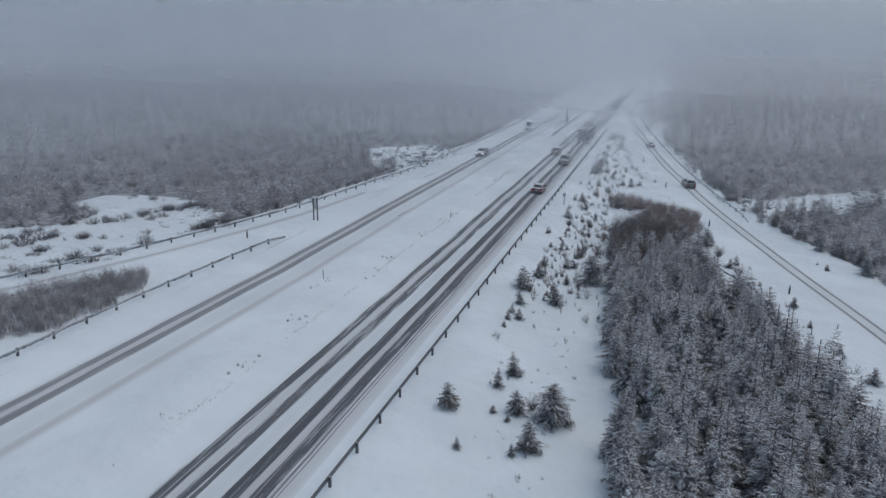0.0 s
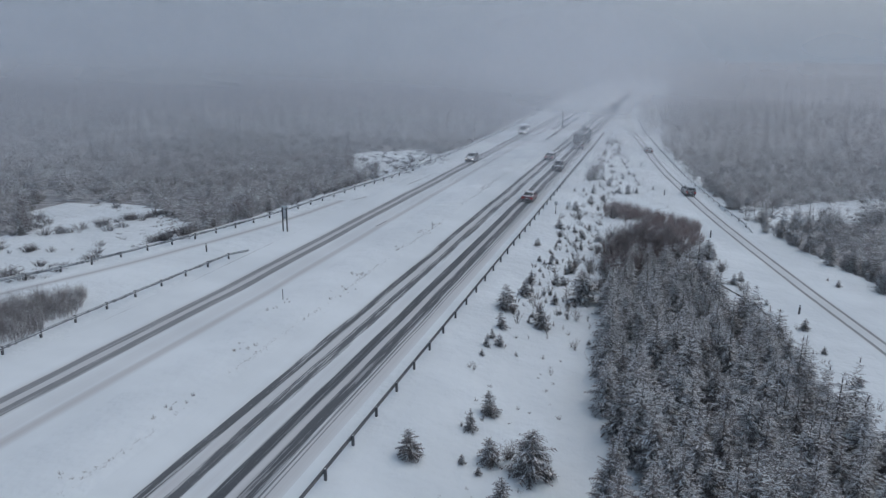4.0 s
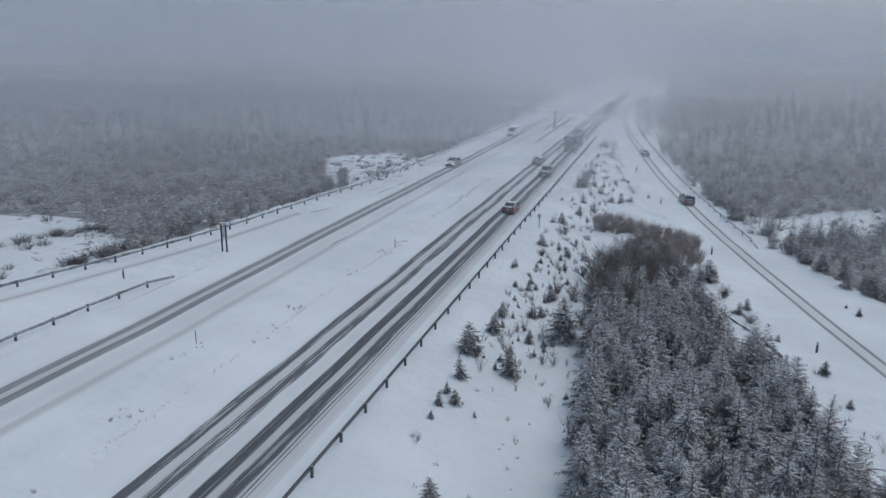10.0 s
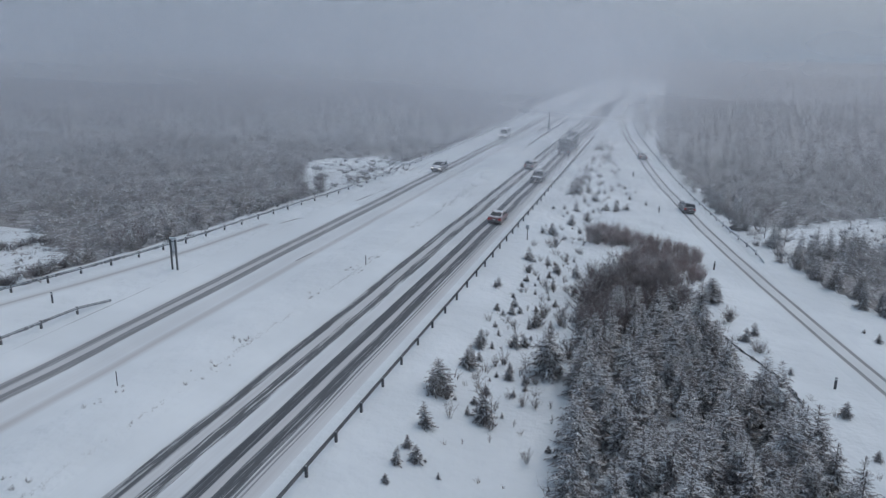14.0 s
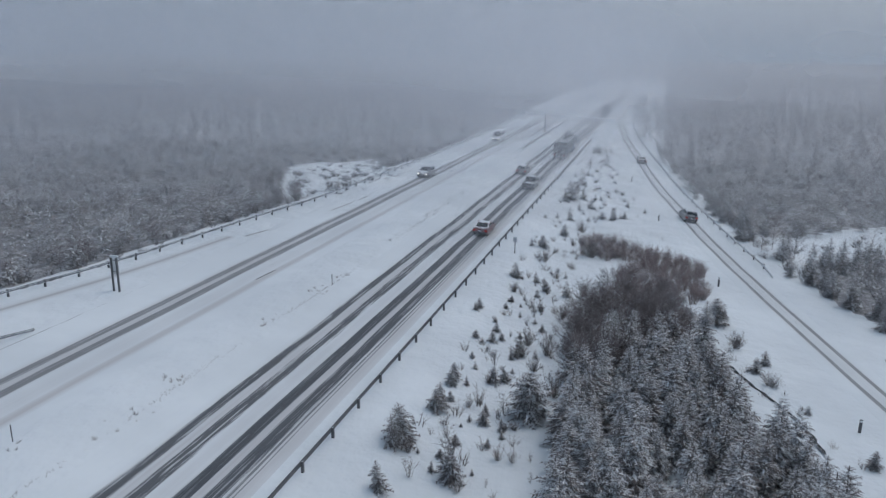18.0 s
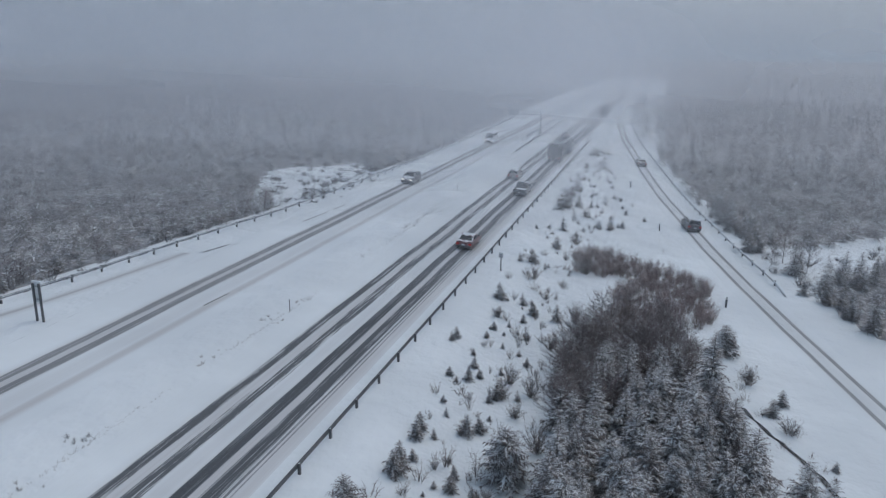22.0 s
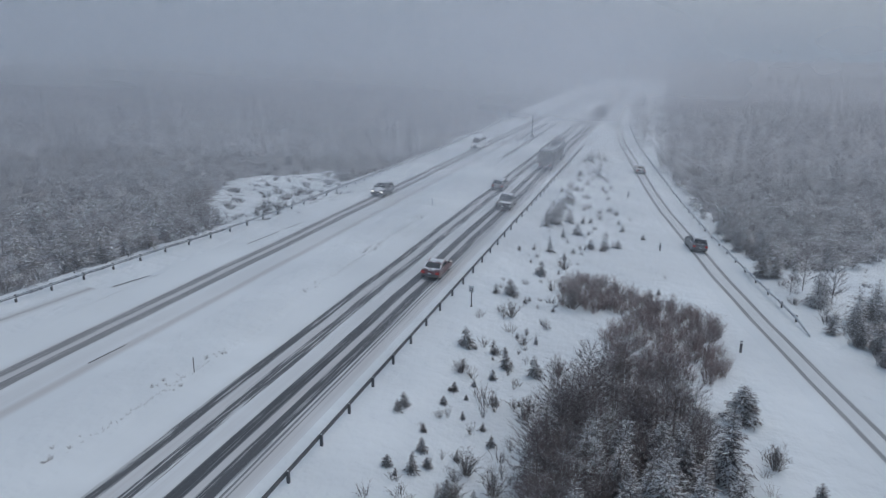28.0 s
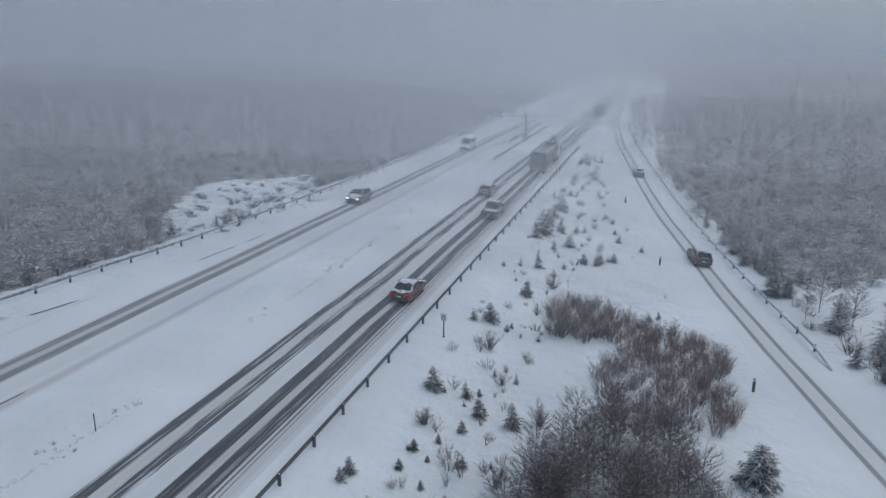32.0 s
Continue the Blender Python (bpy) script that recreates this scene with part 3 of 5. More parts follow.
# saplings: x, y, height
SAPLINGS_MID = [(-13.7, 91.2, 0.9), (-11.2, 88.2, 0.9), (-11.1, 86.1, 1.3), (-12.4, 85.8, 0.7), (-11.9, 76.9, 1.4), (-11.8, 73.1, 1.6), (-11.0, 77.6, 0.8), (-8.8, 73.3, 1.0), (-7.9, 70.8, 0.7), (-7.3, 72.1, 0.6), (-12.8, 67.6, 2.0), (-11.7, 116.5, 1.7), (-12.9, 115.6, 1.1), (-12.4, 103.0, 1.7), (-10.4, 103.4, 1.3), (-9.1, 101.8, 1.2), (-6.9, 101.4, 1.7), (-10.3, 125.0, 1.6), (-10.6, 133.9, 2.0), (-13.7, 130.9, 0.6), (-12.3, 132.7, 0.9), (-11.7, 95.7, 0.4), (-10.5, 97.5, 0.7), (-10.5, 95.4, 0.4), (-8.8, 84.7, 1.4), (-8.8, 80.0, 1.1), (-11.1, 80.5, 0.7), (-10.2, 68.3, 0.6), (-11.4, 67.9, 0.4), (-9.5, 79.3, 1.4)]
SAPLINGS_NEAR = [(-12.1, 63.5, 1.9), (-12.7, 68.5, 2.3), (-11.8, 73.9, 1.7), (-12.0, 77.9, 1.3), (-12.4, 58.8, 1.2), (-11.5, 59.7, 1.1), (-12.3, 60.6, 1.0), (-12.3, 56.9, 0.6), (-9.9, 59.0, 0.5), (-9.1, 66.6, 1.8), (-8.9, 74.5, 1.0), (-13.6, 92.0, 1.0), (-7.5, 73.0, 1.0), (-4.5, 64.6, 0.5), (-11.0, 60.0, 0.3), (-6.7, 38.3, 2.2), (-7.6, 37.2, 1.0), (-12.7, 40.5, 1.9), (-10.9, 36.1, 0.9), (-9.7, 48.6, 1.8), (-10.4, 45.9, 1.6), (-8.4, 42.9, 1.8), (-8.7, 41.3, 0.7), (-9.9, 41.9, 0.7), (2.1, 131.3, 0.5), (0.7, 124.1, 0.7), (1.5, 125.0, 0.8), (10.4, 92.4, 1.3)]
SAPLINGS_FAR = [(-12.7, 144.7, 2.0), (-12.2, 147.3, 2.7), (-10.4, 150.3, 1.9), (-11.9, 161.8, 2.5), (-13.8, 167.9, 1.1), (-8.7, 144.9, 1.4), (-8.7, 151.8, 1.1), (-7.8, 152.9, 0.8), (-10.2, 142.1, 1.2), (-8.2, 135.6, 0.7), (-8.8, 132.3, 0.9), (-6.4, 138.8, 1.2), (-5.1, 138.9, 1.4), (-3.4, 141.1, 1.0), (-1.5, 143.6, 0.4), (-0.6, 147.3, 0.7), (-3.4, 150.3, 1.1), (-4.1, 154.2, 0.6)]
SAPLINGS_FARTHEST = [(-5.9, 161.7, 1.0), (-4.7, 159.6, 0.6), (-2.7, 157.1, 0.6), (-4.8, 169.2, 0.3), (-5.9, 170.7, 0.4), (-12.8, 185.8, 1.2), (-9.9, 191.3, 2.5), (-13.0, 205.8, 2.2), (-11.6, 211.0, 1.9), (-10.4, 211.9, 1.4), (-13.8, 204.1, 1.3), (-12.8, 223.7, 0.6), (-7.9, 186.3, 0.7), (-10.9, 180.1, 0.9), (-8.2, 179.0, 0.9), (-11.9, 172.7, 0.9), (-11.1, 173.0, 0.7), (-7.4, 145.9, 0.5), (-9.3, 139.5, 0.7), (-7.6, 115.2, 0.5), (-10.2, 115.6, 0.7), (-10.0, 116.5, 0.5), (-9.0, 115.2, 0.5), (-11.8, 127.7, 0.4), (-12.4, 130.0, 0.3), (-8.7, 126.9, 0.4), (-8.3, 129.0, 0.5), (-12.2, 151.9, 1.9), (-12.0, 156.2, 1.8), (-4.8, 139.9, 1.2), (-4.0, 141.0, 0.8)]
saps = []
for k in range(4):
    saps.append(spruce_kind("spruce_sapling", RNG, 1.85, (0.76, 0.84, 0.68, 0.92)[k], 13, 10, 5, 0.03, 0.50, (0.8, 0.65, 0.9, 0.6)[k], 0.4,
                            "small snow-dusted spruce standing alone in snow", "saplings beside the guard rail"))
more = np.random.RandomState(21)
SAPLINGS_SMALL = [(x, y, more.uniform(0.35, 1.0)) for x, y in scatter([(-11, 64), (-12.6, 90), (-12.0, 112), (-7, 114), (-6.4, 90), (-5, 64)], 2.9, more, 32)]
every = SAPLINGS_SMALL + SAPLINGS_MID + SAPLINGS_NEAR + [(x, y, h * 1.1) for x, y, h in SAPLINGS_FAR + SAPLINGS_FARTHEST]
for k in range(4):
    set_down(saps[k], [(x, y, h / 1.85, RNG.uniform(0, 360), RNG.uniform(-7, 7)) for x, y, h in every[k::4]], True)

broad = spruce_kind("spruce_tree", RNG, 3.0, 1.5, 15, 12, 6, 0.02, 0.42, 0.42, 0.6, "broad bushy spruce standing alone in snow", "saplings beside the guard rail")
set_down(broad, [(-5.8, 42.6, 1.0, 30, 0), (-6.2, 75.6, 1.08, 120, 0), (7.0, 100.7, 0.85, 200, 0)], True)

BUSHES = [(-8.7, 106.5, 1.1), (-5.4, 102.2, 1.8), (-8.4, 87.4, 1.7), (-5.1, 79.2, 2.2), (-6.6, 86.1, 2.0), (-6.6, 94.8, 1.4), (-7.1, 82.7, 1.4), (-11.9, 67.6, 1.1), (-8.5, 84.9, 1.4), (-10.7, 111.5, 1.7), (-11.7, 98.7, 1.3), (-8.6, 120.9, 0.8), (-6.1, 117.1, 2.9), (-6.8, 73.5, 0.9), (-8.3, 128.7, 1.6), (8.4, 95.1, 1.8), (10.2, 88.1, 1.6), (-7.4, 43.8, 1.4)]
bushes = []
for k in range(3):
    root = new("shrub", mesh_np("shrub", *shrub_set(RNG, 1.4, 0.85, 34, 11, 0.012, 0.2), M_TWIG))
    tagged(root, "small leafless grey shrub in the snow", "shrub", "shrubs beside the guard rail")
    bushes.append(root)
for k in range(3):
    set_down(bushes[k], [(x, y, h / 1.4, RNG.uniform(0, 360), 0) for x, y, h in BUSHES[k::3]], True)

# thin upright saplings without leaves
TWIGGY = [(-10.0, 82.2, 1.6), (-9.6, 75.4, 1.7), (-10.1, 74.8, 1.2), (-7.8, 75.3, 2.2), (-9.6, 69.0, 2.1), (-10.4, 70.5, 1.1), (-7.4, 73.1, 1.1), (-8.5, 94.9, 2.4), (-9.6, 96.3, 1.4), (-11.9, 79.4, 0.8), (-8.6, 80.1, 1.1), (-6.5, 87.8, 1.8), (-10.0, 88.1, 0.8), (-7.7, 110.8, 1.0), (-7.4, 95.9, 1.1), (-9.2, 67.0, 3.3), (-11.1, 65.5, 1.6), (-7.0, 69.6, 1.2), (-6.2, 69.8, 1.2), (-4.8, 68.2, 0.9), (-11.9, 68.6, 0.9), (-12.2, 53.9, 0.9), (-12.6, 54.1, 0.5), (-6.7, 56.9, 1.1), (-3.7, 59.6, 2.0), (-11.2, 110.6, 1.1), (-11.8, 99.1, 1.1), (-4.2, 106.1, 1.1), (-9.7, 95.7, 1.1), (-7.5, 110.8, 1.1)]
TWIGGY += [(x, y, more.uniform(0.5, 1.3)) for x, y in scatter([(-10.8, 62), (-11.6, 92), (-10.5, 112), (-5.8, 112), (-6.0, 88), (-4.6, 80), (-4.6, 62)], 2.6, more, 52)]
twiggy = []
for k in range(4):
    root = new("bare_sapling", mesh_np("bare_sapling", *shrub_set(RNG, 1.5, (0.6, 0.7, 0.8, 0.4)[k], (8, 12, 18, 6)[k], 14, 0.0105, 0.2), M_TWIG))
    tagged(root, "thin leafless sapling with upright twigs in snow", "shrub", "bare saplings on the verge")
    twiggy.append(root)
for k in range(4):
    set_down(twiggy[k], [(x, y, h / 1.55, RNG.uniform(0, 360), RNG.uniform(-6, 6)) for x, y, h in TWIGGY[k::4]], True)

# ---- woods on both sides ----


def woods(name, spots, kinds, label, heights=(0.75, 1.25)):
    V, T, n0 = [], [], 0
    for i, (x, y) in enumerate(spots):
        v, t = kinds[i % len(kinds)]
        a, s = RNG.uniform(0, 6.283), RNG.uniform(*heights)
        c, d = math.cos(a) * s, math.sin(a) * s
        w = np.stack([v[:, 0] * c - v[:, 1] * d + x, v[:, 0] * d + v[:, 1] * c + y, v[:, 2] * s + gz(x, y) - 0.1], -1)
        V.append(w)
        T.append(t + n0)
        n0 += len(v)
    ob = new(name, mesh_np(name, np.concatenate(V), np.concatenate(T), M_WOOD))
    return tagged(ob, label, "woodland", kind="stuff")


near_kinds = [frond_set(RNG, 4.6, 1.35, 10, 6, 2, 0.05, 0.3, 0.8)[0], bare_tree_set(RNG, 4.2, 1.7, 14, 6, 0.028), frond_set(RNG, 3.2, 1.2, 8, 6, 2, 0.05, 0.3, 0.7)[0],
              frond_set(RNG, 5.6, 1.35, 11, 6, 2, 0.05, 0.3, 0.85)[0], bare_tree_set(RNG, 3.0, 1.6, 12, 6, 0.028), shrub_set(RNG, 2.0, 1.5, 30, 4, 0.022, 0.6), frond_set(RNG, 3.9, 1.1, 9, 6, 2, 0.05, 0.3, 0.8)[0]]
far_kinds = [frond_set(RNG, 6.6, 1.7, 9, 5, 1, 0.05, 0.4, 0.85)[0], bare_tree_set(RNG, 6.2, 2.2, 12, 3, 0.06), frond_set(RNG, 5.0, 1.5, 8, 5, 1, 0.05, 0.4, 0.75)[0], bare_tree_set(RNG, 5.0, 2.2, 12, 3, 0.06), frond_set(RNG, 7.6, 1.6, 10, 5, 1, 0.05, 0.4, 0.9)[0]]


def in_view(x, y):
    """The wedge of wood that lies ahead of the walk, with a margin."""
    return -1.14 * (y + 24) < x < 0.29 * (y + 40) + 8


left_near = [s for s in scatter([(-43, 70), (-43, 190), (-125, 190), (-125, 60), (-86, 35), (-60, 60)], 2.35, RNG, 20000) if wood_ok(*s) and in_view(*s)]
right_near = [s for s in scatter([(-2, 215), (80, 215), (80, 92), (20, 92), (9, 135), (5, 165)], 2.35, RNG, 20000) if wood_ok(*s) and in_view(*s)]
woods("woodland", left_near, near_kinds, "snow-dusted mixed wood of low spruces and bare trees")
woods("woodland", right_near, near_kinds, "snow-dusted mixed wood beyond the slip road")
left_far = [s for s in scatter([(-42, 188), (-42, 420), (-420, 420), (-420, 60), (-125, 60), (-125, 190)], 4.8, RNG, 20000) if wood_ok(*s) and in_view(*s)]
right_far = [s for s in scatter([(-16, 205), (-16, 420), (150, 420), (150, 150), (80, 100), (80, 213)], 4.8, RNG, 20000) if s[0] > ramp_x(s[1]) + 4.4 and in_view(*s)]
woods("woodland", left_far, far_kinds, "distant grey wood fading into fog", (0.8, 1.3))
woods("woodland", right_far, far_kinds, "distant grey wood fading into fog", (0.8, 1.3))
ring = [s for s in scatter([(-44, 418), (-44, 800), (-620, 800), (-620, 300), (-420, 300), (-420, 420)], 12.0, RNG, 20000)] + [s for s in scatter([(-10, 418), (-10, 800), (260, 800), (260, 418)], 12.0, RNG, 20000)]
woods("woodland", [s for s in ring if in_view(*s)], far_kinds, "farthest wood, hardly seen through the fog", (1.1, 1.7))

# ---- guard rails and posts ----


def beam_bm(length):
    """W-shaped steel beam along y, from 0 to length, with its face to -x."""
    prof = [(0.0, -0.155), (-0.02, -0.145), (-0.075, -0.10), (-0.075, -0.06), (-0.015, -0.025), (-0.015, 0.025), (-0.075, 0.06), (-0.075, 0.10), (-0.02, 0.145), (0.0, 0.155)]
    pts = prof + [(x + 0.012, z) for x, z in reversed(prof)]
    bm = bmesh.new()
    a = [bm.verts.new((x, 0, z)) for x, z in pts]
    b = [bm.verts.new((x, length, z)) for x, z in pts]
    n = len(pts)
    for i in range(n):
        bm.faces.new((a[i], a[(i + 1) % n], b[(i + 1) % n], b[i]))
    return bm


RAIL_POST = None
RAIL_BEAM = None
RAIL_BLOCK = None


RAIL_SNOWY = None


def guard_rail(label, xs_of, y0, y1, side=-1, drop_start=False, drop_end=False, snowy=False, gap=3.81):
    """side: where the road lies (-1: towards -x). gap: metres from post to post."""
    global RAIL_POST, RAIL_BEAM, RAIL_BLOCK, RAIL_SNOWY
    root = new("guard_rail")
    tagged(root, label, "guard rail")
    n = int(round((y1 - y0) / gap))
    pts = []
    y = y0
    for i in range(n + 1):
        x = float(xs_of(y))
        pts.append((x, y))
        sl = (float(xs_of(y + 0.5)) - x) / 0.5
        y += gap / math.hypot(1, sl)
    for i, (x, y) in enumerate(pts):
        z = gz(x, y)
        top = 0.50
        if (drop_start and i == 0) or (drop_end and i == n):
            top = 0.1
        if i < n:
            x2, y2 = pts[i + 1]
            top2 = 0.1 if (drop_end and i + 1 == n) else 0.50
            z2 = gz(x2, y2)
            if RAIL_BEAM is None:
                RAIL_BEAM = part("beam", beam_bm(3.86), M_STEEL, root)
                ob = RAIL_BEAM
            elif snowy and RAIL_SNOWY is None:
                RAIL_SNOWY = part("beam", beam_bm(3.86), M_STEEL_SNOW, root)
                ob = RAIL_SNOWY
            else:
                ob = new("beam", (RAIL_SNOWY if snowy else RAIL_BEAM).data)
                ob.parent = root
            ln = math.dist((x, y), (x2, y2))
            ob.matrix_basis = Matrix.Translation((x, y, z + top)) @ Matrix.Rotation(-math.atan2(x2 - x, y2 - y), 4, "Z") @ Matrix.Rotation(math.atan2(z2 + top2 - z - top, ln), 4, "X") @ Matrix.Diagonal((1, gap / 3.81, 0.9, 1))
        if top < 0.3:
            continue
        if RAIL_POST is None:
            RAIL_POST = part("post", box_bm(-0.075, 0.075, -0.075, 0.075, -0.5, 0.65, bevel=0.012), M_POST, root)
            RAIL_BLOCK = part("snow_cap", box_bm(-0.05, 0.035, -0.04, 0.05, 0.65, 0.668, bevel=0.008), M_SNOW, root)
            a, b = RAIL_POST, RAIL_BLOCK
        else:
            a, b = new("post", RAIL_POST.data), new("snow_cap", RAIL_BLOCK.data)
            a.parent = b.parent = root
        off = 0.10 * -side
        a.matrix_basis = b.matrix_basis = Matrix.Translation((x + off, y, z))
    return root


guard_rail("long weathered steel guard rail on dark posts beside the motorway", lambda y: -16.25 - 0.001 * (y - 34), -36.17, 226)
guard_rail("steel guard rail with sloped end between motorway and exit lane", lambda y: -43.35 + 0.00113 * max(0, y - 36) ** 2, -26.4, 71.9, 1, drop_end=True, snowy=True, gap=3.37)
guard_rail("curving steel guard rail at the edge of the wood", lambda y: outer_x(y), 14, 300, 1, snowy=True, gap=3.25)
guard_rail("steel guard rail on the outside of the slip road", lambda y: np.interp(y, (120, 127.3, 134.4, 141.3, 148.7, 155.6, 171, 181, 198, 222, 254, 317), (14.5, 13.05, 11.55, 10.2, 8.9, 7.6, 5.1, 3.7, 1.5, -1.6, -5.4, -10.6)), 119.8, 300, -1, drop_start=True, snowy=True)
guard_rail("short steel guard rail in the median", lambda y: -27.7, 190, 262, 1)
guard_rail("short steel guard rail beside the gantry post", lambda y: -30.4, 218, 262, 1)

# ---- small growth that pokes through the snow ----


def tufts(name, label, spots, group, sizes=(0.6, 1.3), material=None, h=0.45, wide=0.8, stems=14):
    kinds = []
    for k in range(3):
        kinds.append(tagged(new(name, mesh_np(name, *shrub_set(RNG, h, h * wide, stems, 4, 0.008 if stems < 15 else 0.009, 0.4), material or (M_TWIG if stems < 15 else M_SCRUB))), label, "dry plant", group))
    for k in range(3):
        set_down(kinds[k], [(x, y, RNG.uniform(*sizes), RNG.uniform(0, 360), 0) for x, y in spots[k::3]], True)


verge = [s for s in scatter([(-12.5, 62), (-13.5, 120), (-13.8, 215), (-9.5, 215), (-4.0, 150), (-7.5, 128), (-6, 90), (-6.5, 62)], 3.1, RNG)]
tufts("dry_stalk", "dry leafless stalks poking through snow", verge[:100], "stalks on the verge", (0.7, 2.2), None, 0.55)
near_verge = scatter([(-9, 30), (-12, 50), (-9, 60), (-4.8, 60), (-4.6, 48), (-3.2, 34)], 2.2, RNG, 36)
tufts("dry_stalk", "few thin dry stems in smooth snow", near_verge, "stalks on the near verge", (0.5, 1.1), None, 0.4)
median_line = [(-26.95 + 0.35 * noise.noise(Vector((y * 0.05, 5, 0))) + RNG.normal() * 0.09, y) for y in np.arange(22, 145, 0.17) if noise.noise(Vector((y * 0.11, 0, 9))) > -0.25 + 0.5 * RNG.uniform()]
V, T = [], []
for x, y in median_line:
    v, t = shrub_set(RNG, 0.2 * RNG.uniform(0.4, 1.2), 0.16, 5, 2, 0.006, 0.6)
    T.append(t + sum(len(a) for a in V))
    V.append(v + np.array((x, y, gz(x, y) - 0.02)))
tagged(new("median_grass", mesh_np("median_grass", np.concatenate(V), np.concatenate(T), M_WEED)), "thin broken line of dry grass along the median ditch", "dry grass", kind="stuff")
patches = [(px + RNG.normal() * 0.35, py + RNG.normal() * 1.0) for px, py in ((-27.1, 62), (-27.3, 79), (-26.9, 92.5), (-27.2, 107), (-27.5, 119), (-27.4, 122), (-27.2, 126), (-27.1, 130), (-28.2, 47.7), (-30.3, 56.5), (-27.5, 30), (-27.4, 27), (-27.5, 39), (-27.5, 68), (-27.1, 87), (-26.9, 130), (-27.0, 136)) for _ in range(7)]
tufts("median_weed", "patch of dry weeds poking through the median snow", patches, "weed patches in the median", (0.3, 1.05), M_WEED, 0.34)
def twig_tips(name, label, spots, sizes, h, wide, stems):
    """Countless twig ends showing above the snow, as one mesh."""
    V, T, n0 = [], [], 0
    for x, y in spots:
        v, t = shrub_set(RNG, h, h * wide, stems, 3, 0.010, 0.5)
        v = v * RNG.uniform(*sizes) + np.array((x, y, gz(x, y) - 0.03))
        V.append(v)
        T.append(t + n0)
        n0 += len(v)
    return tagged(new(name, mesh_np(name, np.concatenate(V), np.concatenate(T), M_SCRUB)), label, "dry plant", kind="stuff")


def clusters(rows, rng):
    return [(x + rng.normal() * r * 0.5, y + rng.normal() * r * 0.6) for x, y, r, n in rows for _ in range(n)]


SCRUB_A = clusters([(-71, 65.4, 2.6, 9), (-75, 64.1, 2.6, 7), (-67.1, 67.2, 1.2, 4), (-72.2, 60.3, 2, 5), (-66.9, 59.4, 0.8, 3), (-80, 78.7, 3, 10), (-75, 75.5, 1.6, 5), (-71.6, 74.6, 1.4, 4), (-69, 80, 1.2, 4), (-67.6, 84.5, 1.8, 8), (-66.5, 87, 2, 7), (-57.5, 54.4, 1.2, 4), (-60.7, 61.8, 0.8, 2), (-53.7, 57.4, 0.5, 2), (-52.7, 60.7, 0.5, 2), (-56.4, 48.6, 0.9, 3), (-54.5, 52.6, 0.7, 2), (-52.6, 71, 1.2, 6), (-54, 75, 1.6, 7), (-55.5, 78, 1.6, 6)], RNG)
SCRUB_A += [p for p in scatter(CLEAR_A, 3.5, RNG, 70) if p[1] > 45][:26]
twig_tips("twig_tips", "snow-buried twig tips in a boggy clearing", [p for p in scatter(CLEAR_A, 1.5, RNG, 500) if p[1] > 45 and noise.noise(Vector((p[0] * 0.16, p[1] * 0.16, 2))) > -0.05][:190], (0.4, 1.2), 0.42, 1.7, 16)
twig_tips("twig_tips", "snow-buried twig tips in the far clearing", [p for p in scatter(CLEAR_B, 1.5, RNG, 500) if noise.noise(Vector((p[0] * 0.16, p[1] * 0.16, 2))) > -0.05][:130], (0.4, 1.2), 0.42, 1.7, 16)
tufts("low_bush", "low snow-dusted bush in a boggy clearing", SCRUB_A, "bushes in the clearing", (0.9, 2.2), None, 0.62, 1.25, 40)
tufts("low_bush", "low bush in the snowy clearing behind the guard rail", scatter(CLEAR_B, 3.2, RNG, 70), "bushes in the far clearing", (0.4, 1.9), None, 0.6, 1.3, 40)
set_down(saps[2], [(-45.2, 129, 0.7, 0, 0), (-45.0, 130.4, 0.8, 50, 0), (-45.4, 132, 0.95, 90, 0), (-44.9, 133.6, 0.8, 140, 0), (-44.8, 135.2, 0.6, 190, 0), (-46.6, 131, 0.7, 230, 0)], False)
tufts("low_bush", "low bush on open snow below the slip road", scatter(CLEAR_C, 4.6, RNG, 34), "bushes below the slip road", (0.6, 2.0), None, 0.6, 1.3, 40)
edge = [(float(ramp_x(y)) + 6.2 + RNG.uniform(0, 2.5), y) for y in np.arange(116, 190, 1.9)]
tufts("low_bush", "low bush at the foot of the slip road bank", edge[:30], "bushes along the slip road", (0.7, 1.8), None, 0.7, 1.1, 22)
edge = [(float(outer_x(y)) - 1.6 - RNG.uniform(0, 2.2), y) for y in np.concatenate([np.arange(82, 124, 3.0), np.arange(157, 200, 2.0)])]
tufts("low_bush", "low bush at the edge of the wood", edge, "bushes along the guard rail", (0.7, 1.8), None, 0.7, 1.1, 22)
east = [(float(np.interp(y, (60, 68, 76, 82, 87, 92, 98, 104), (16.5, 14.8, 12.6, 10.2, 8.8, 7.2, 5.6, 5.2))) + RNG.uniform(0, 2.6), y) for y in np.arange(56, 104, 2.0)]
tufts("shrub", "leafless shrub on the slope beside the island trees", east, "shrubs beside the island", (0.5, 1.5), None, 0.8)
set_down(saps[1], [(21.7, 96.4, 0.5, 20, 0), (20.9, 98.4, 0.25, 70, 0)], False)
set_down(saps[1], [(x + 0.7, y + 0.4, RNG.uniform(0.4, 0.9), RNG.uniform(0, 360), 3) for x, y in east[2::3]], False)

# single trees near the slip road's rail: x, y, size
for k, spot in enumerate([(16.2, 134.5, 1.35), (18.6, 132.2, 1.15), (14.6, 132, 0.8)]):
    set_down(bares[k % 3], [(*spot, 40 * k, 0)], False)
set_down(spruces[3], [(x, y, RNG.uniform(0.6, 0.95), RNG.uniform(0, 360), 0) for x, y in scatter(GROVE, 2.3, RNG, 40) if y < 95][:30], False)

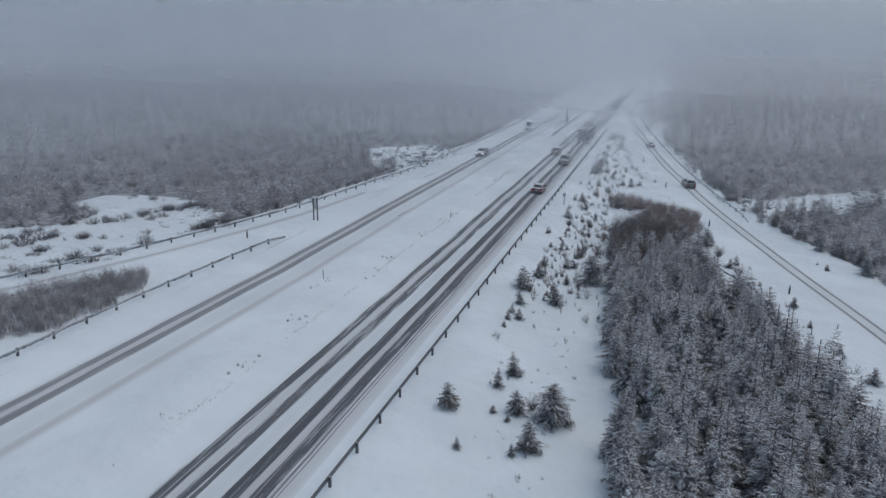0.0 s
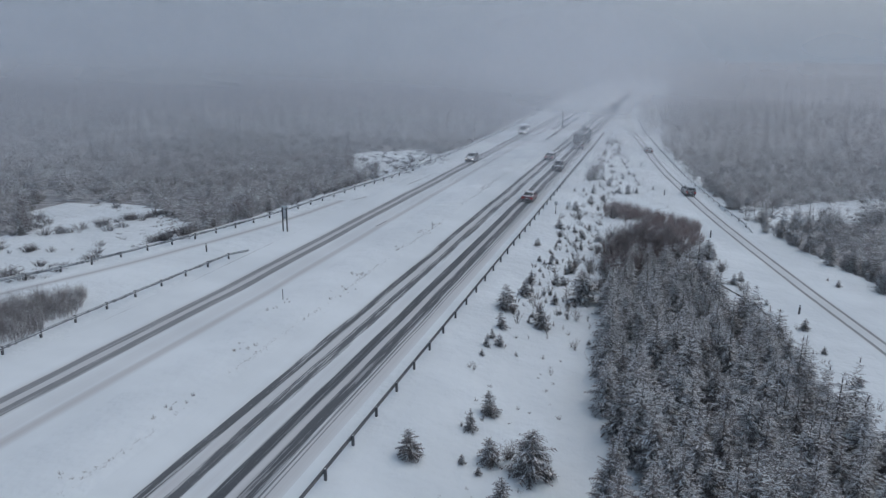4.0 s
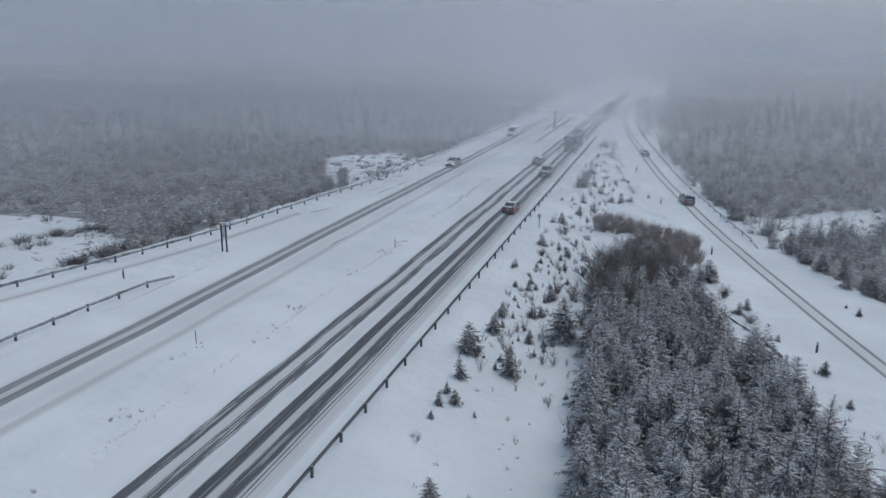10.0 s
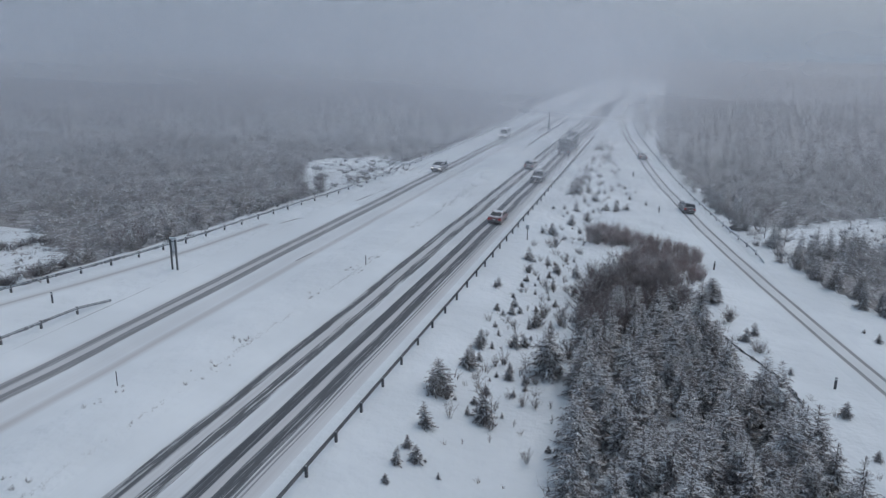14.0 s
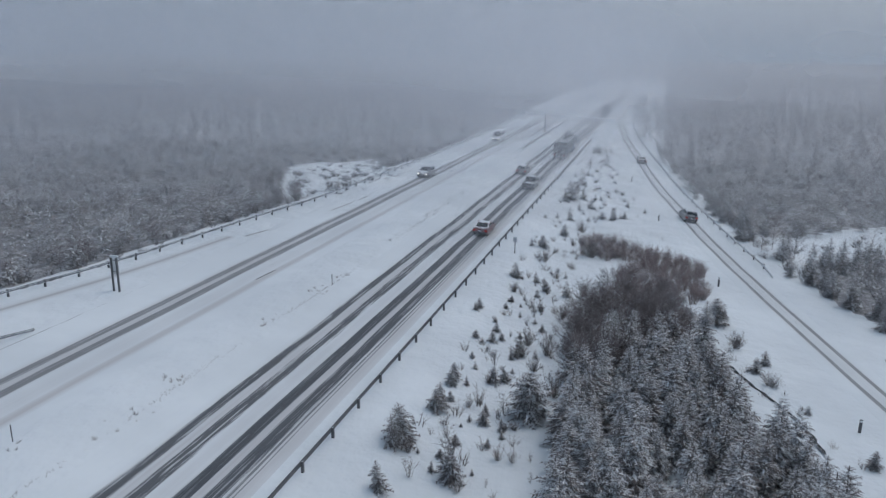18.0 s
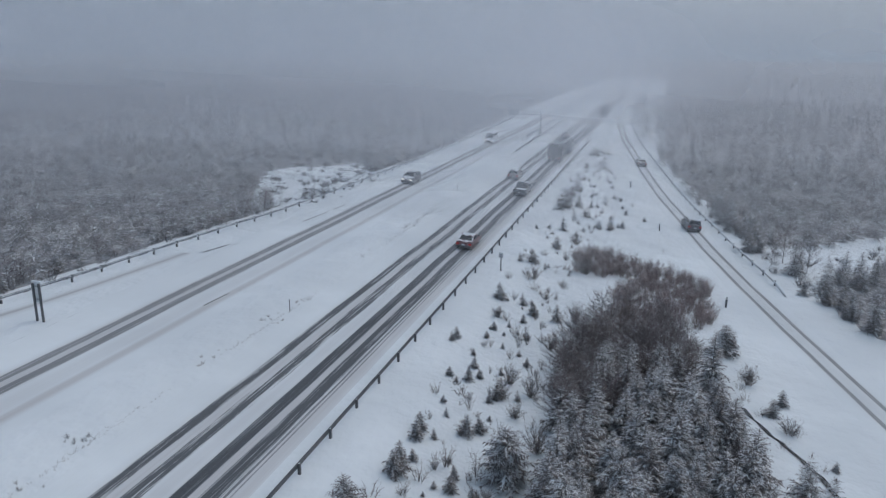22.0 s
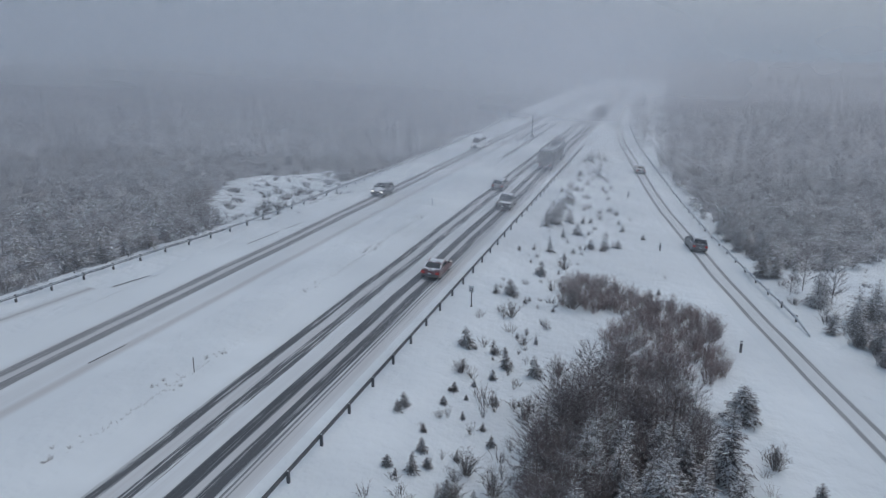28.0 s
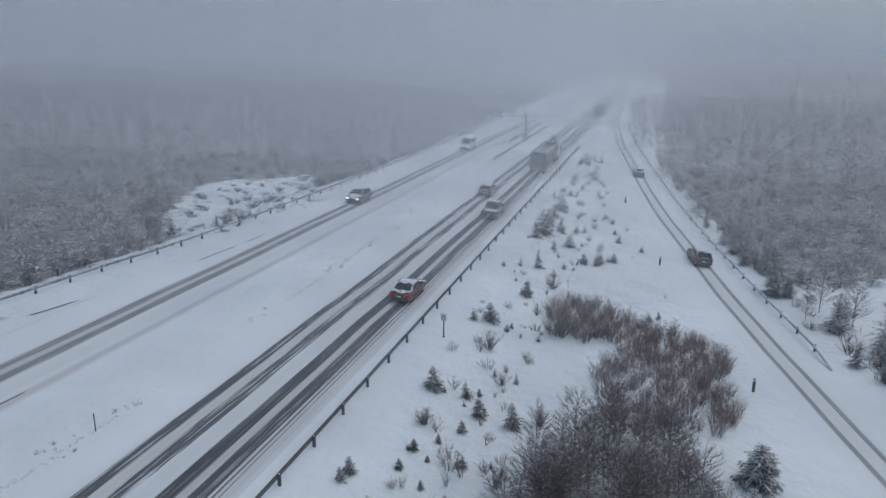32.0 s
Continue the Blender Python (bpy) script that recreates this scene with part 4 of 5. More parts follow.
# outermost trees of the woods, standing apart from the rest
fringe = [s for s in right_near if s[1] < 168 and not wood_ok(s[0] - 5, s[1])]
fringe += [s for s in right_near if s[1] < 142 and not wood_ok(s[0], s[1] + 6)]
thicket("spruce_thicket", [spruces[k] for k in (1, 3, 5, 7)], [(x, y, RNG.uniform(0.5, 0.85), RNG.uniform(0, 360)) for x, y in fringe[:84]], "snow-dusted spruces at the edge of the wood")
fringe = [s for s in left_near if s[1] < 150 and not wood_ok(s[0] + 4, s[1])]
thicket("spruce_thicket", [spruces[3], spruces[7]], [(x, y, RNG.uniform(0.3, 0.62), RNG.uniform(0, 360)) for x, y in fringe[0:60:2]], "small spruces behind the curving guard rail")
for k in range(2):
    set_down(bares[k], [(x, y, RNG.uniform(0.5, 0.9), RNG.uniform(0, 360), RNG.uniform(-4, 4)) for x, y in fringe[1 + 2 * k:60:4]], False)
set_down(spruces[0], [(16.6, 129.4, 0.75, 10, 0), (17.5, 131.3, 0.66, 130, 0), (22.5, 131.5, 0.8, 80, 0), (24.3, 132.4, 0.78, 200, 0), (26, 132.5, 0.7, 20, 0), (5.5, 92.6, 0.95, 20, 0)], False)

# ---- brook and bare seams ----
M_WATER, nt_w, b_w = mat("dark_water", 0.12)
nt_w.links.new(mix(nt_w, noise_tex(nt_w, 1.5, 3, place(nt_w)), (0.012, 0.013, 0.015), (0.035, 0.037, 0.04)), b_w.inputs["Base Color"])
M_SEAM = plain("bare_asphalt", (0.09, 0.093, 0.10), 0.8, 0, 0.3, 5)


def ribbon(name, pts, half, material, label, category, lift=0.05, ragged=0.0):
    """A narrow strip on the ground along a bent line."""
    v, q = [], []
    for (x0, y0), (x1, y1) in zip(pts, pts[1:]):
        n = max(2, int(math.dist((x0, y0), (x1, y1)) / 0.4))
        for i in range(n):
            x, y = x0 + (x1 - x0) * i / n, y0 + (y1 - y0) * i / n
            wl_, wr = (half * (1 + ragged * noise.noise(Vector((x * 1.3, y * 1.3, k)))) for k in (0, 7))
            v += [(x - wl_, y, gz(x - wl_, y) + lift), (x + wr, y, gz(x + wr, y) + lift)]
    v += [(pts[-1][0] - half * 0.3, pts[-1][1], gz(*pts[-1]) + lift), (pts[-1][0] + half * 0.3, pts[-1][1], gz(*pts[-1]) + lift)]
    q = [(2 * i, 2 * i + 1, 2 * i + 3, 2 * i + 2) for i in range(len(v) // 2 - 1)]
    return tagged(new(name, mesh_np(name, v, q, material, True)), label, category, kind="structure")


ribbon("water", [(7.6, 90.8), (7.83, 90.2), (8.3, 88.9), (9.3, 87.0), (10.5, 84.9), (11.2, 83.3), (11.7, 81.7), (12.1, 80.2), (12.4, 78.7)], 0.17, M_WATER, "narrow dark brook open between banks of snow", "brook", 0.08, 1.3)
for seam in ([(-42.5, 101.0), (-41.7, 104.8)], [(-39.75, 117.5), (-39.35, 123.5)], [(-39.3, 125.2), (-39.1, 128.4)], [(-34.0, 88.5), (-33.8, 92.0)]):
    ribbon("road_seam", seam, 0.07, M_SEAM, "short bare streak of asphalt showing through snow", "road", 0.05, 0.6)

# ---- signs and marker posts ----


def marker_post(x, y, label, h=0.95, w=0.09, material=None, band=True):
    root = tagged(new("marker_post"), label, "marker post", "marker posts")
    part("post", box_bm(-w / 2, w / 2, -0.02, 0.02, -0.2, h, bevel=0.008), material or M_POST, root)
    if band:
        part("reflector", box_bm(-w / 2 + 0.012, w / 2 - 0.012, -0.026, -0.021, h - 0.22, h - 0.06), M_WHITE, root)
    part("snow_cap", box_bm(-w / 2, w / 2, -0.025, 0.025, h, h + 0.03, bevel=0.01), M_SNOW, root)
    root.matrix_basis = pose(x, y, gz(x, y))


for x, y, h, w in ((8.1, 113.3, 1.0, 0.20), (15.33, 83.1, 1.0, 0.20), (1.5, 142.7, 1.0, 0.16), (-3.8, 175, 1.0, 0.16), (-45.6, 68.9, 0.95, 0.18)):
    marker_post(x, y, "dark flat marker post standing in snow beside the slip road", h, w)
for x, y in ((-31.0, 58.8), (-26.7, 89.4), (-27.6, 143)):
    marker_post(x, y, "thin dark stake in the snowy median", 1.0, 0.06, None, False)


def roadside_sign(x, y, turn):
    root = tagged(new("road_sign"), "tall narrow sign on two dark posts seen from its back", "road sign")
    for px in (-0.26, 0.26):
        part("post", box_bm(px - 0.07, px + 0.07, -0.07, 0.07, -0.3, 2.95, bevel=0.01), M_POST, root)
    part("panel", box_bm(-0.36, 0.36, 0.075, 0.095, 1.45, 3.05, bevel=0.004), M_WHITE, root, "pale snow-plastered back of the sign")
    part("brace", box_bm(-0.34, 0.34, 0.070, 0.075, 1.7, 1.76), M_STEEL, root)
    part("brace", box_bm(-0.34, 0.34, 0.070, 0.075, 2.7, 2.76), M_STEEL, root)
    part("snow_cap", box_bm(-0.38, 0.38, -0.02, 0.18, 3.05, 3.14, bevel=0.02), M_SNOW, root)
    root.matrix_basis = pose(x, y, gz(x, y), 0, 0, turn)


roadside_sign(-42.55, 80.6, 4)


def marker_sign(x, y):
    root = tagged(new("marker_sign"), "small snow-plastered sign on a dark post by the guard rail", "road sign")
    part("post", tube_bm(0.05, 0.05, -0.3, 1.75, 10), M_BLACK, root)
    part("base_plate", box_bm(-0.1, 0.1, -0.1, 0.1, -0.02, 0.05, bevel=0.01), M_POST, root)
    part("panel", box_bm(-0.24, 0.24, -0.075, -0.055, 1.30, 1.86, bevel=0.004), M_WHITE, root, "white panel half covered with snow")
    bm = bmesh.new()
    for a, b, c, d in ((-0.12, 0.12, 1.66, 1.72), (-0.12, 0.12, 1.42, 1.48), (-0.15, -0.09, 1.44, 1.70), (0.09, 0.15, 1.44, 1.70)):
        box(bm, a, b, -0.083, -0.0765, c, d)
    part("dark_mark", bm, M_BLACK, root, "dark ring-shaped mark")
    part("snow_cap", box_bm(-0.25, 0.25, -0.12, -0.01, 1.86, 1.92, bevel=0.02), M_SNOW, root)
    root.matrix_basis = pose(x, y, gz(x, y), 0, 0, -8)


marker_sign(-14.1, 110.9)


def gantry(x, y):
    root = tagged(new("sign_gantry"), "grey cantilever sign gantry standing in the median", "sign gantry")
    part("pole", tube_bm(0.24, 0.18, -0.4, 6.0, 12), M_STEEL, root)
    for z in (4.7, 5.7):
        part("arm", box_bm(-8.2, 0, -0.08, 0.08, z - 0.07, z + 0.07, bevel=0.02), M_STEEL, root)
    for i in range(5):
        part("strut", box_bm(-7.6 + i * 1.6, -7.5 + i * 1.6, -0.05, 0.05, 4.77, 5.63), M_STEEL, root)
    part("panel", box_bm(-8.4, -5.6, -0.2, -0.11, 4.4, 6.1, bevel=0.01), M_PANEL, root, "grey back of the overhead sign")
    part("footing", tube_bm(0.55, 0.5, -0.4, 0.55, 12), M_PANEL, root)
    root.matrix_basis = pose(x, y, gz(x, y))


gantry(-28.9, 228)

# ---- vehicles ----
M_GLASS, nt_g, b_g = mat("car_glass", 0.08)
b_g.inputs["Base Color"].default_value = (0.02, 0.024, 0.028, 1)
M_TYRE = plain("tyre_rubber", (0.03, 0.03, 0.031), 0.9, 0, 0.2, 8)
M_RIM = plain("alloy", (0.35, 0.36, 0.37), 0.35, 0.9, 0.2, 8)
M_TRIM = plain("dark_trim", (0.035, 0.035, 0.037), 0.7, 0, 0.2, 5)
M_TAIL, nt_t, b_t = mat("tail_lens", 0.25)
b_t.inputs["Base Color"].default_value = (0.35, 0.02, 0.02, 1)
b_t.inputs["Emission Color"].default_value, b_t.inputs["Emission Strength"].default_value = (1.0, 0.08, 0.05, 1), 0.1
M_HEAD, nt_h, b_h = mat("lamp_lens", 0.15)
b_h.inputs["Base Color"].default_value = (0.75, 0.77, 0.8, 1)
b_h.inputs["Emission Color"].default_value, b_h.inputs["Emission Strength"].default_value = (1.0, 0.93, 0.8, 1), 1.4


def paint(name, colour, dirt=0.35):
    """Car paint with salt and blown snow clinging to it."""
    m, nt, b = mat(name, 0.35)
    p = nt.nodes.new("ShaderNodeTexCoord").outputs["Object"]
    sep = nt.nodes.new("ShaderNodeSeparateXYZ")
    nt.links.new(p, sep.inputs[0])
    n = noise_tex(nt, 3.5, 5, p)
    k = math_n(nt, "ADD", n, math_n(nt, "MULTIPLY", sep.outputs[2], -0.08))
    k = math_n(nt, "MULTIPLY", ramp(nt, k, 0.38, 0.72), dirt)
    geo = nt.nodes.new("ShaderNodeNewGeometry")
    sp = nt.nodes.new("ShaderNodeSeparateXYZ")
    nt.links.new(geo.outputs["Normal"], sp.inputs[0])
    lie = math_n(nt, "MULTIPLY", ramp(nt, sp.outputs[2], 0.35, 0.8), ramp(nt, noise_tex(nt, 1.6, 4, p), 0.42, 0.56))
    nt.links.new(mix(nt, lie, mix(nt, k, colour, (0.45, 0.45, 0.46)), (0.78, 0.80, 0.83)), b.inputs["Base Color"])
    nt.links.new(math_n(nt, "ADD", 0.3, math_n(nt, "MULTIPLY", k, 0.6)), b.inputs["Roughness"])
    return m


def hull_bm(profile, w, belt, tuck, bevel=0.05):
    """A solid from a side outline (y, z); above the belt its sides lean in."""
    bm = bmesh.new()

    def hw(z):
        return w / 2 * (1 - tuck * max(0.0, z - belt))
    a = [bm.verts.new((-hw(z), y, z)) for y, z in profile]
    b = [bm.verts.new((hw(z), y, z)) for y, z in profile]
    n = len(profile)
    bm.faces.new(a)
    bm.faces.new(list(reversed(b)))
    for i in range(n):
        bm.faces.new((a[(i + 1) % n], a[i], b[i], b[(i + 1) % n]))
    bmesh.ops.recalc_face_normals(bm, faces=bm.faces)
    if bevel:
        bmesh.ops.bevel(bm, geom=list(bm.edges), offset=bevel, segments=2, affect="EDGES")
    return bm


def quad_bm(*pts, thick=0.012):
    bm = bmesh.new()
    v = [Vector(p) for p in pts]
    n = (v[1] - v[0]).cross(v[2] - v[0]).normalized() * thick
    a = [bm.verts.new(p) for p in v]
    b = [bm.verts.new(p + n) for p in v]
    bm.faces.new(list(reversed(a)))
    bm.faces.new(b)
    k = len(v)
    for i in range(k):
        bm.faces.new((a[i], a[(i + 1) % k], b[(i + 1) % k], b[i]))
    bmesh.ops.recalc_face_normals(bm, faces=bm.faces)
    return bm


def wheel(parent, x, y, r, w=0.22):
    turn = Matrix.Translation((x, y, r)) @ Matrix.Rotation(radians(90), 4, "Y")
    bm = bmesh.new()
    bmesh.ops.create_cone(bm, cap_ends=True, segments=18, radius1=r, radius2=r, depth=w, matrix=turn)
    bmesh.ops.bevel(bm, geom=[e for e in bm.edges if len(e.link_faces) == 2 and any(len(f.verts) > 4 for f in e.link_faces)], offset=0.04, segments=2, affect="EDGES")
    tyre = part("tyre", bm, M_TYRE, parent)
    bm = bmesh.new()
    bmesh.ops.create_cone(bm, cap_ends=True, segments=14, radius1=r * 0.62, radius2=r * 0.62, depth=w + 0.02, matrix=turn)
    part("rim", bm, M_RIM, tyre)


CARS = {   # length, width, lower outline and cabin outline (y, z); front at +y
    "sedan": (1.80, [(-2.32, 0.35), (-2.36, 0.62), (-2.28, 0.98), (-1.3, 1.0), (1.0, 0.96), (2.05, 0.80), (2.32, 0.62), (2.32, 0.32), (1.8, 0.22), (-1.9, 0.22)],
              [(-1.75, 0.97), (-0.95, 1.42), (0.15, 1.45), (1.15, 0.95)], 0.33, (-1.42, 1.42)),
    "suv": (1.86, [(-2.22, 0.40), (-2.28, 0.75), (-2.2, 1.08), (1.0, 1.06), (2.05, 0.96), (2.28, 0.72), (2.28, 0.38), (1.8, 0.26), (-1.8, 0.26)],
            [(-2.12, 1.06), (-1.75, 1.62), (-1.2, 1.70), (0.25, 1.68), (1.1, 1.05)], 0.36, (-1.4, 1.4)),
    "pickup": (2.0, [(-2.85, 0.50), (-2.9, 0.75), (-2.88, 0.86), (-0.78, 0.86), (-0.74, 1.14), (1.2, 1.15), (2.55, 1.08), (2.85, 0.85), (2.85, 0.5), (2.3, 0.36), (-2.3, 0.36)],
               [(-0.75, 1.13), (-0.55, 1.85), (0.75, 1.88), (1.45, 1.14)], 0.41, (-1.85, 1.80)),
    "van": (2.0, [(-2.85, 0.45), (-2.9, 0.8), (-2.9, 1.2), (2.1, 1.2), (2.75, 1.08), (2.92, 0.8), (2.92, 0.42), (2.4, 0.3), (-2.4, 0.3)],
            [(-2.88, 1.18), (-2.82, 2.45), (-2.6, 2.55), (1.0, 2.52), (1.35, 2.40), (2.25, 1.18)], 0.36, (-1.8, 1.95)),
}


def vehicle(name, kind, label, colour, x, y, turn, category="car", snowy=True):
    w, low, cab, r, axles = CARS[kind]
    pm = paint(name + "_paint", colour, 0.5)
    root = tagged(new(name), label, category)
    belt = cab[0][1]
    body = part("body", hull_bm(low, w, 9, 0, 0.06), pm, root)
    tuck = 0.28 if kind != "van" else 0.08
    part("cabin", hull_bm(cab, w - 0.06, belt, tuck, 0.05), pm, root)

    def hw(z):
        return (w - 0.06) / 2 * (1 - tuck * max(0.0, z - belt))
    yb0, zb0 = cab[0]
    yb1, zb1 = cab[1]
    yf0, zf0 = cab[-1]
    yf1, zf1 = cab[-2]

    def lerp(a, b, k):
        return a + (b - a) * k
    for nm, (ya, za), (yb, zb), sg in (("rear_window", (yb0, zb0), (yb1, zb1), -1), ("windscreen", (yf0, zf0), (yf1, zf1), 1)):
        k0, k1 = (0.14, 0.90) if not (kind == "van" and sg < 0) else (0.45, 0.85)
        y0, z0, y1, z1 = lerp(ya, yb, k0), lerp(za, zb, k0), lerp(ya, yb, k1), lerp(za, zb, k1)
        q = [(-hw(z0) + 0.12, y0, z0), (hw(z0) - 0.12, y0, z0), (hw(z1) - 0.14, y1, z1), (-hw(z1) + 0.14, y1, z1)]
        if sg > 0:
            q.reverse()
        ob = part(nm, quad_bm(*q, thick=0.02), M_GLASS, root)
    zt = min(z for _, z in cab[1:-1])
    z0, z1 = belt + 0.06, zt - 0.10
    ya, yb = lerp(yb0, yb1, 0.55) + 0.18, lerp(yf0, yf1, 0.55) - 0.22
    n = 5 if kind == "van" else 2
    for sx in (-1, 1):
        for i in range(n):
            p0, p1 = lerp(ya, yb, i / n) + 0.04, lerp(ya, yb, (i + 1) / n) - 0.04
            zl = z0 + (0.45 if kind == "van" else 0)
            q = [(sx * hw(zl), p0, zl), (sx * hw(zl), p1, zl), (sx * hw(z1), p1 - (0.12 if i == n - 1 else 0), z1), (sx * hw(z1), p0 + (0.12 if i == 0 else 0), z1)]
            if sx < 0:
                q.reverse()
            part("side_window", quad_bm(*q, thick=0.012), M_GLASS, root)
        part("mirror", box_bm(sx * (w / 2 + 0.02) - 0.1, sx * (w / 2 + 0.02) + 0.1, yf0 - 0.35, yf0 - 0.2, belt + 0.02, belt + 0.2, bevel=0.03), M_TRIM, root)
        yr, yf = low[1][0], low[-4][0]
        part("tail_light", box_bm(sx * (w / 2 - 0.20) - 0.16, sx * (w / 2 - 0.20) + 0.16, yr - 0.015, yr + 0.1, belt - 0.34, belt - 0.14, bevel=0.015), M_TAIL, root)
        part("headlight", box_bm(sx * (w / 2 - 0.26) - 0.18, sx * (w / 2 - 0.26) + 0.18, yf - 0.1, yf + 0.02, belt - 0.40, belt - 0.24, bevel=0.015), M_HEAD, root)
        for ay in axles:
            wheel(root, sx * (w / 2 - 0.12), ay, r)
    part("rear_bumper", box_bm(-w / 2 + 0.05, w / 2 - 0.05, low[1][0] - 0.07, low[1][0] + 0.1, 0.36, 0.58, bevel=0.03), M_TRIM, root)
    part("front_bumper", box_bm(-w / 2 + 0.05, w / 2 - 0.05, low[-4][0] - 0.1, low[-4][0] + 0.06, 0.32, 0.52, bevel=0.03), M_TRIM, root)
    part("grille", box_bm(-0.42, 0.42, low[-4][0] - 0.05, low[-4][0] + 0.03, 0.55, 0.78, bevel=0.01), M_TRIM, root)
    part("number_plate", box_bm(-0.16, 0.16, low[1][0] - 0.085, low[1][0] - 0.071, 0.62, 0.74), M_WHITE, root)
    if kind == "pickup":
        for sx in (-1, 1):
            part("bed_wall", box_bm(sx * (w / 2 - 0.05) - 0.05, sx * (w / 2 - 0.05) + 0.05, -2.86, -0.74, 0.80, 1.16, bevel=0.02), pm, root)
        part("bed_floor", box_bm(-w / 2 + 0.1, w / 2 - 0.1, -2.84, -0.8, 0.84, 0.88), M_TRIM, root)
        part("bed_snow", box_bm(-w / 2 + 0.25, w / 2 - 0.3, -2.2, -0.95, 0.88, 1.0, bevel=0.05), M_SNOW, root)
        part("tailgate", box_bm(-w / 2 + 0.02, w / 2 - 0.02, -2.93, -2.84, 0.66, 1.15, bevel=0.02), pm, root)
    if snowy:
        ztop = max(z for _, z in cab)
        t0, t1 = cab[1][0] + 0.15, cab[-2][0] - 0.15
        part("roof_snow", box_bm(-hw(ztop) + 0.16, hw(ztop) - 0.22, t0, t1, ztop - 0.03, ztop + 0.035, bevel=0.03), M_SNOW, root)
        part("bonnet_snow", hull_bm([(yf0 + 0.1, belt - 0.02), (yf0 + 0.1, belt + 0.03), (lerp(yf0, low[-4][0], 0.7), low[-5][1] + 0.06), (lerp(yf0, low[-4][0], 0.7), low[-5][1] - 0.02)], w - 0.5, 9, 0, 0.01), M_SNOW, root)
    slope = math.degrees(math.atan(-0.07))
    root.matrix_basis = pose(x, y, gz(x, y) + 0.035) @ Matrix.Rotation(radians(-slope), 4, "Y") @ Matrix.Rotation(radians(turn), 4, "Z")
    return root


vehicle("sedan", "sedan", "red sedan with snow clinging to roof and bonnet", (0.12, 0.022, 0.026), -19.4, 118, 0)
vehicle("pickup_truck", "pickup", "black pickup truck with snow in its bed", (0.03, 0.032, 0.036), -19.4, 151.5, 0, "pickup truck")
vehicle("crossover", "suv", "silver-brown crossover dusted with snow", (0.22, 0.20, 0.19), -22.9, 163.5, 0)
vehicle("sedan", "sedan", "pale grey sedan with a snowy boot", (0.42, 0.43, 0.45), -22.9, 232, 0)
vehicle("crossover", "suv", "dark crossover coming along the opposite lanes", (0.05, 0.053, 0.06), -36.9, 149, 180)
vehicle("passenger_van", "van", "white passenger van with five side windows", (0.62, 0.63, 0.64), -36.6, 205, 180, "van")
vehicle("crossover", "suv", "dark grey crossover climbing the slip road", (0.07, 0.073, 0.08), 5.75, 146.5, 10)
vehicle("sedan", "sedan", "dark sedan far along the slip road in fog", (0.06, 0.06, 0.065), -2.85, 203, 7)


def box_truck(x, y):
    root = tagged(new("semi_truck"), "dark semi truck with a long snow-streaked trailer", "truck")
    tarp = paint("trailer_side", (0.05, 0.055, 0.065), 0.45)
    cabm = paint("truck_cab", (0.13, 0.035, 0.035), 0.45)
    part("trailer", box_bm(-1.3, 1.3, -7.6, 6.0, 1.15, 4.0, bevel=0.04), tarp, root)
    for i in range(9):
        y0 = -7.2 + i * 1.45
        part("roof_snow", box_bm(-1.15 + 0.1 * (i % 3), 1.2 - 0.12 * (i % 2), y0, y0 + 0.9, 3.99, 4.04, bevel=0.02), M_SNOW, root)
    for px in (-0.65, 0.65):
        part("rear_door", box_bm(px - 0.6, px + 0.6, -7.64, -7.59, 1.3, 3.85, bevel=0.02), tarp, root)
    for z in (1.9, 2.55, 3.2):
        part("door_rib", box_bm(-1.25, 1.25, -7.68, -7.64, z, z + 0.05), M_STEEL, root)
    part("chassis", box_bm(-0.5, 0.5, -7.4, 8.6, 0.75, 1.15, bevel=0.02), M_TRIM, root)
    part("under_bar", box_bm(-1.2, 1.2, -7.62, -7.5, 0.5, 0.62, bevel=0.02), M_TRIM, root)
    part("cab", hull_bm([(6.4, 0.9), (6.4, 3.6), (6.9, 3.75), (8.0, 3.3), (8.6, 2.4), (9.9, 2.1), (10.2, 1.7), (10.2, 0.6), (7, 0.6)], 2.45, 9, 0, 0.08), cabm, root)
    part("windscreen", quad_bm((1.0, 8.1, 3.2), (-1.0, 8.1, 3.2), (-1.0, 8.62, 2.48), (1.0, 8.62, 2.48), thick=0.04), M_GLASS, root)
    for sx in (-1, 1):
        part("tail_light", box_bm(sx * 1.0 - 0.18, sx * 1.0 + 0.18, -7.66, -7.6, 0.92, 1.06), M_TAIL, root)
        for ay in (-6.6, -5.3, 6.6, 7.9, 9.3):
            wheel(root, sx * 1.05, ay, 0.5, 0.32)
    root.matrix_basis = pose(x, y, gz(x, y) + 0.035) @ Matrix.Rotation(radians(4), 4, "Y")


box_truck(-19.4, 318)


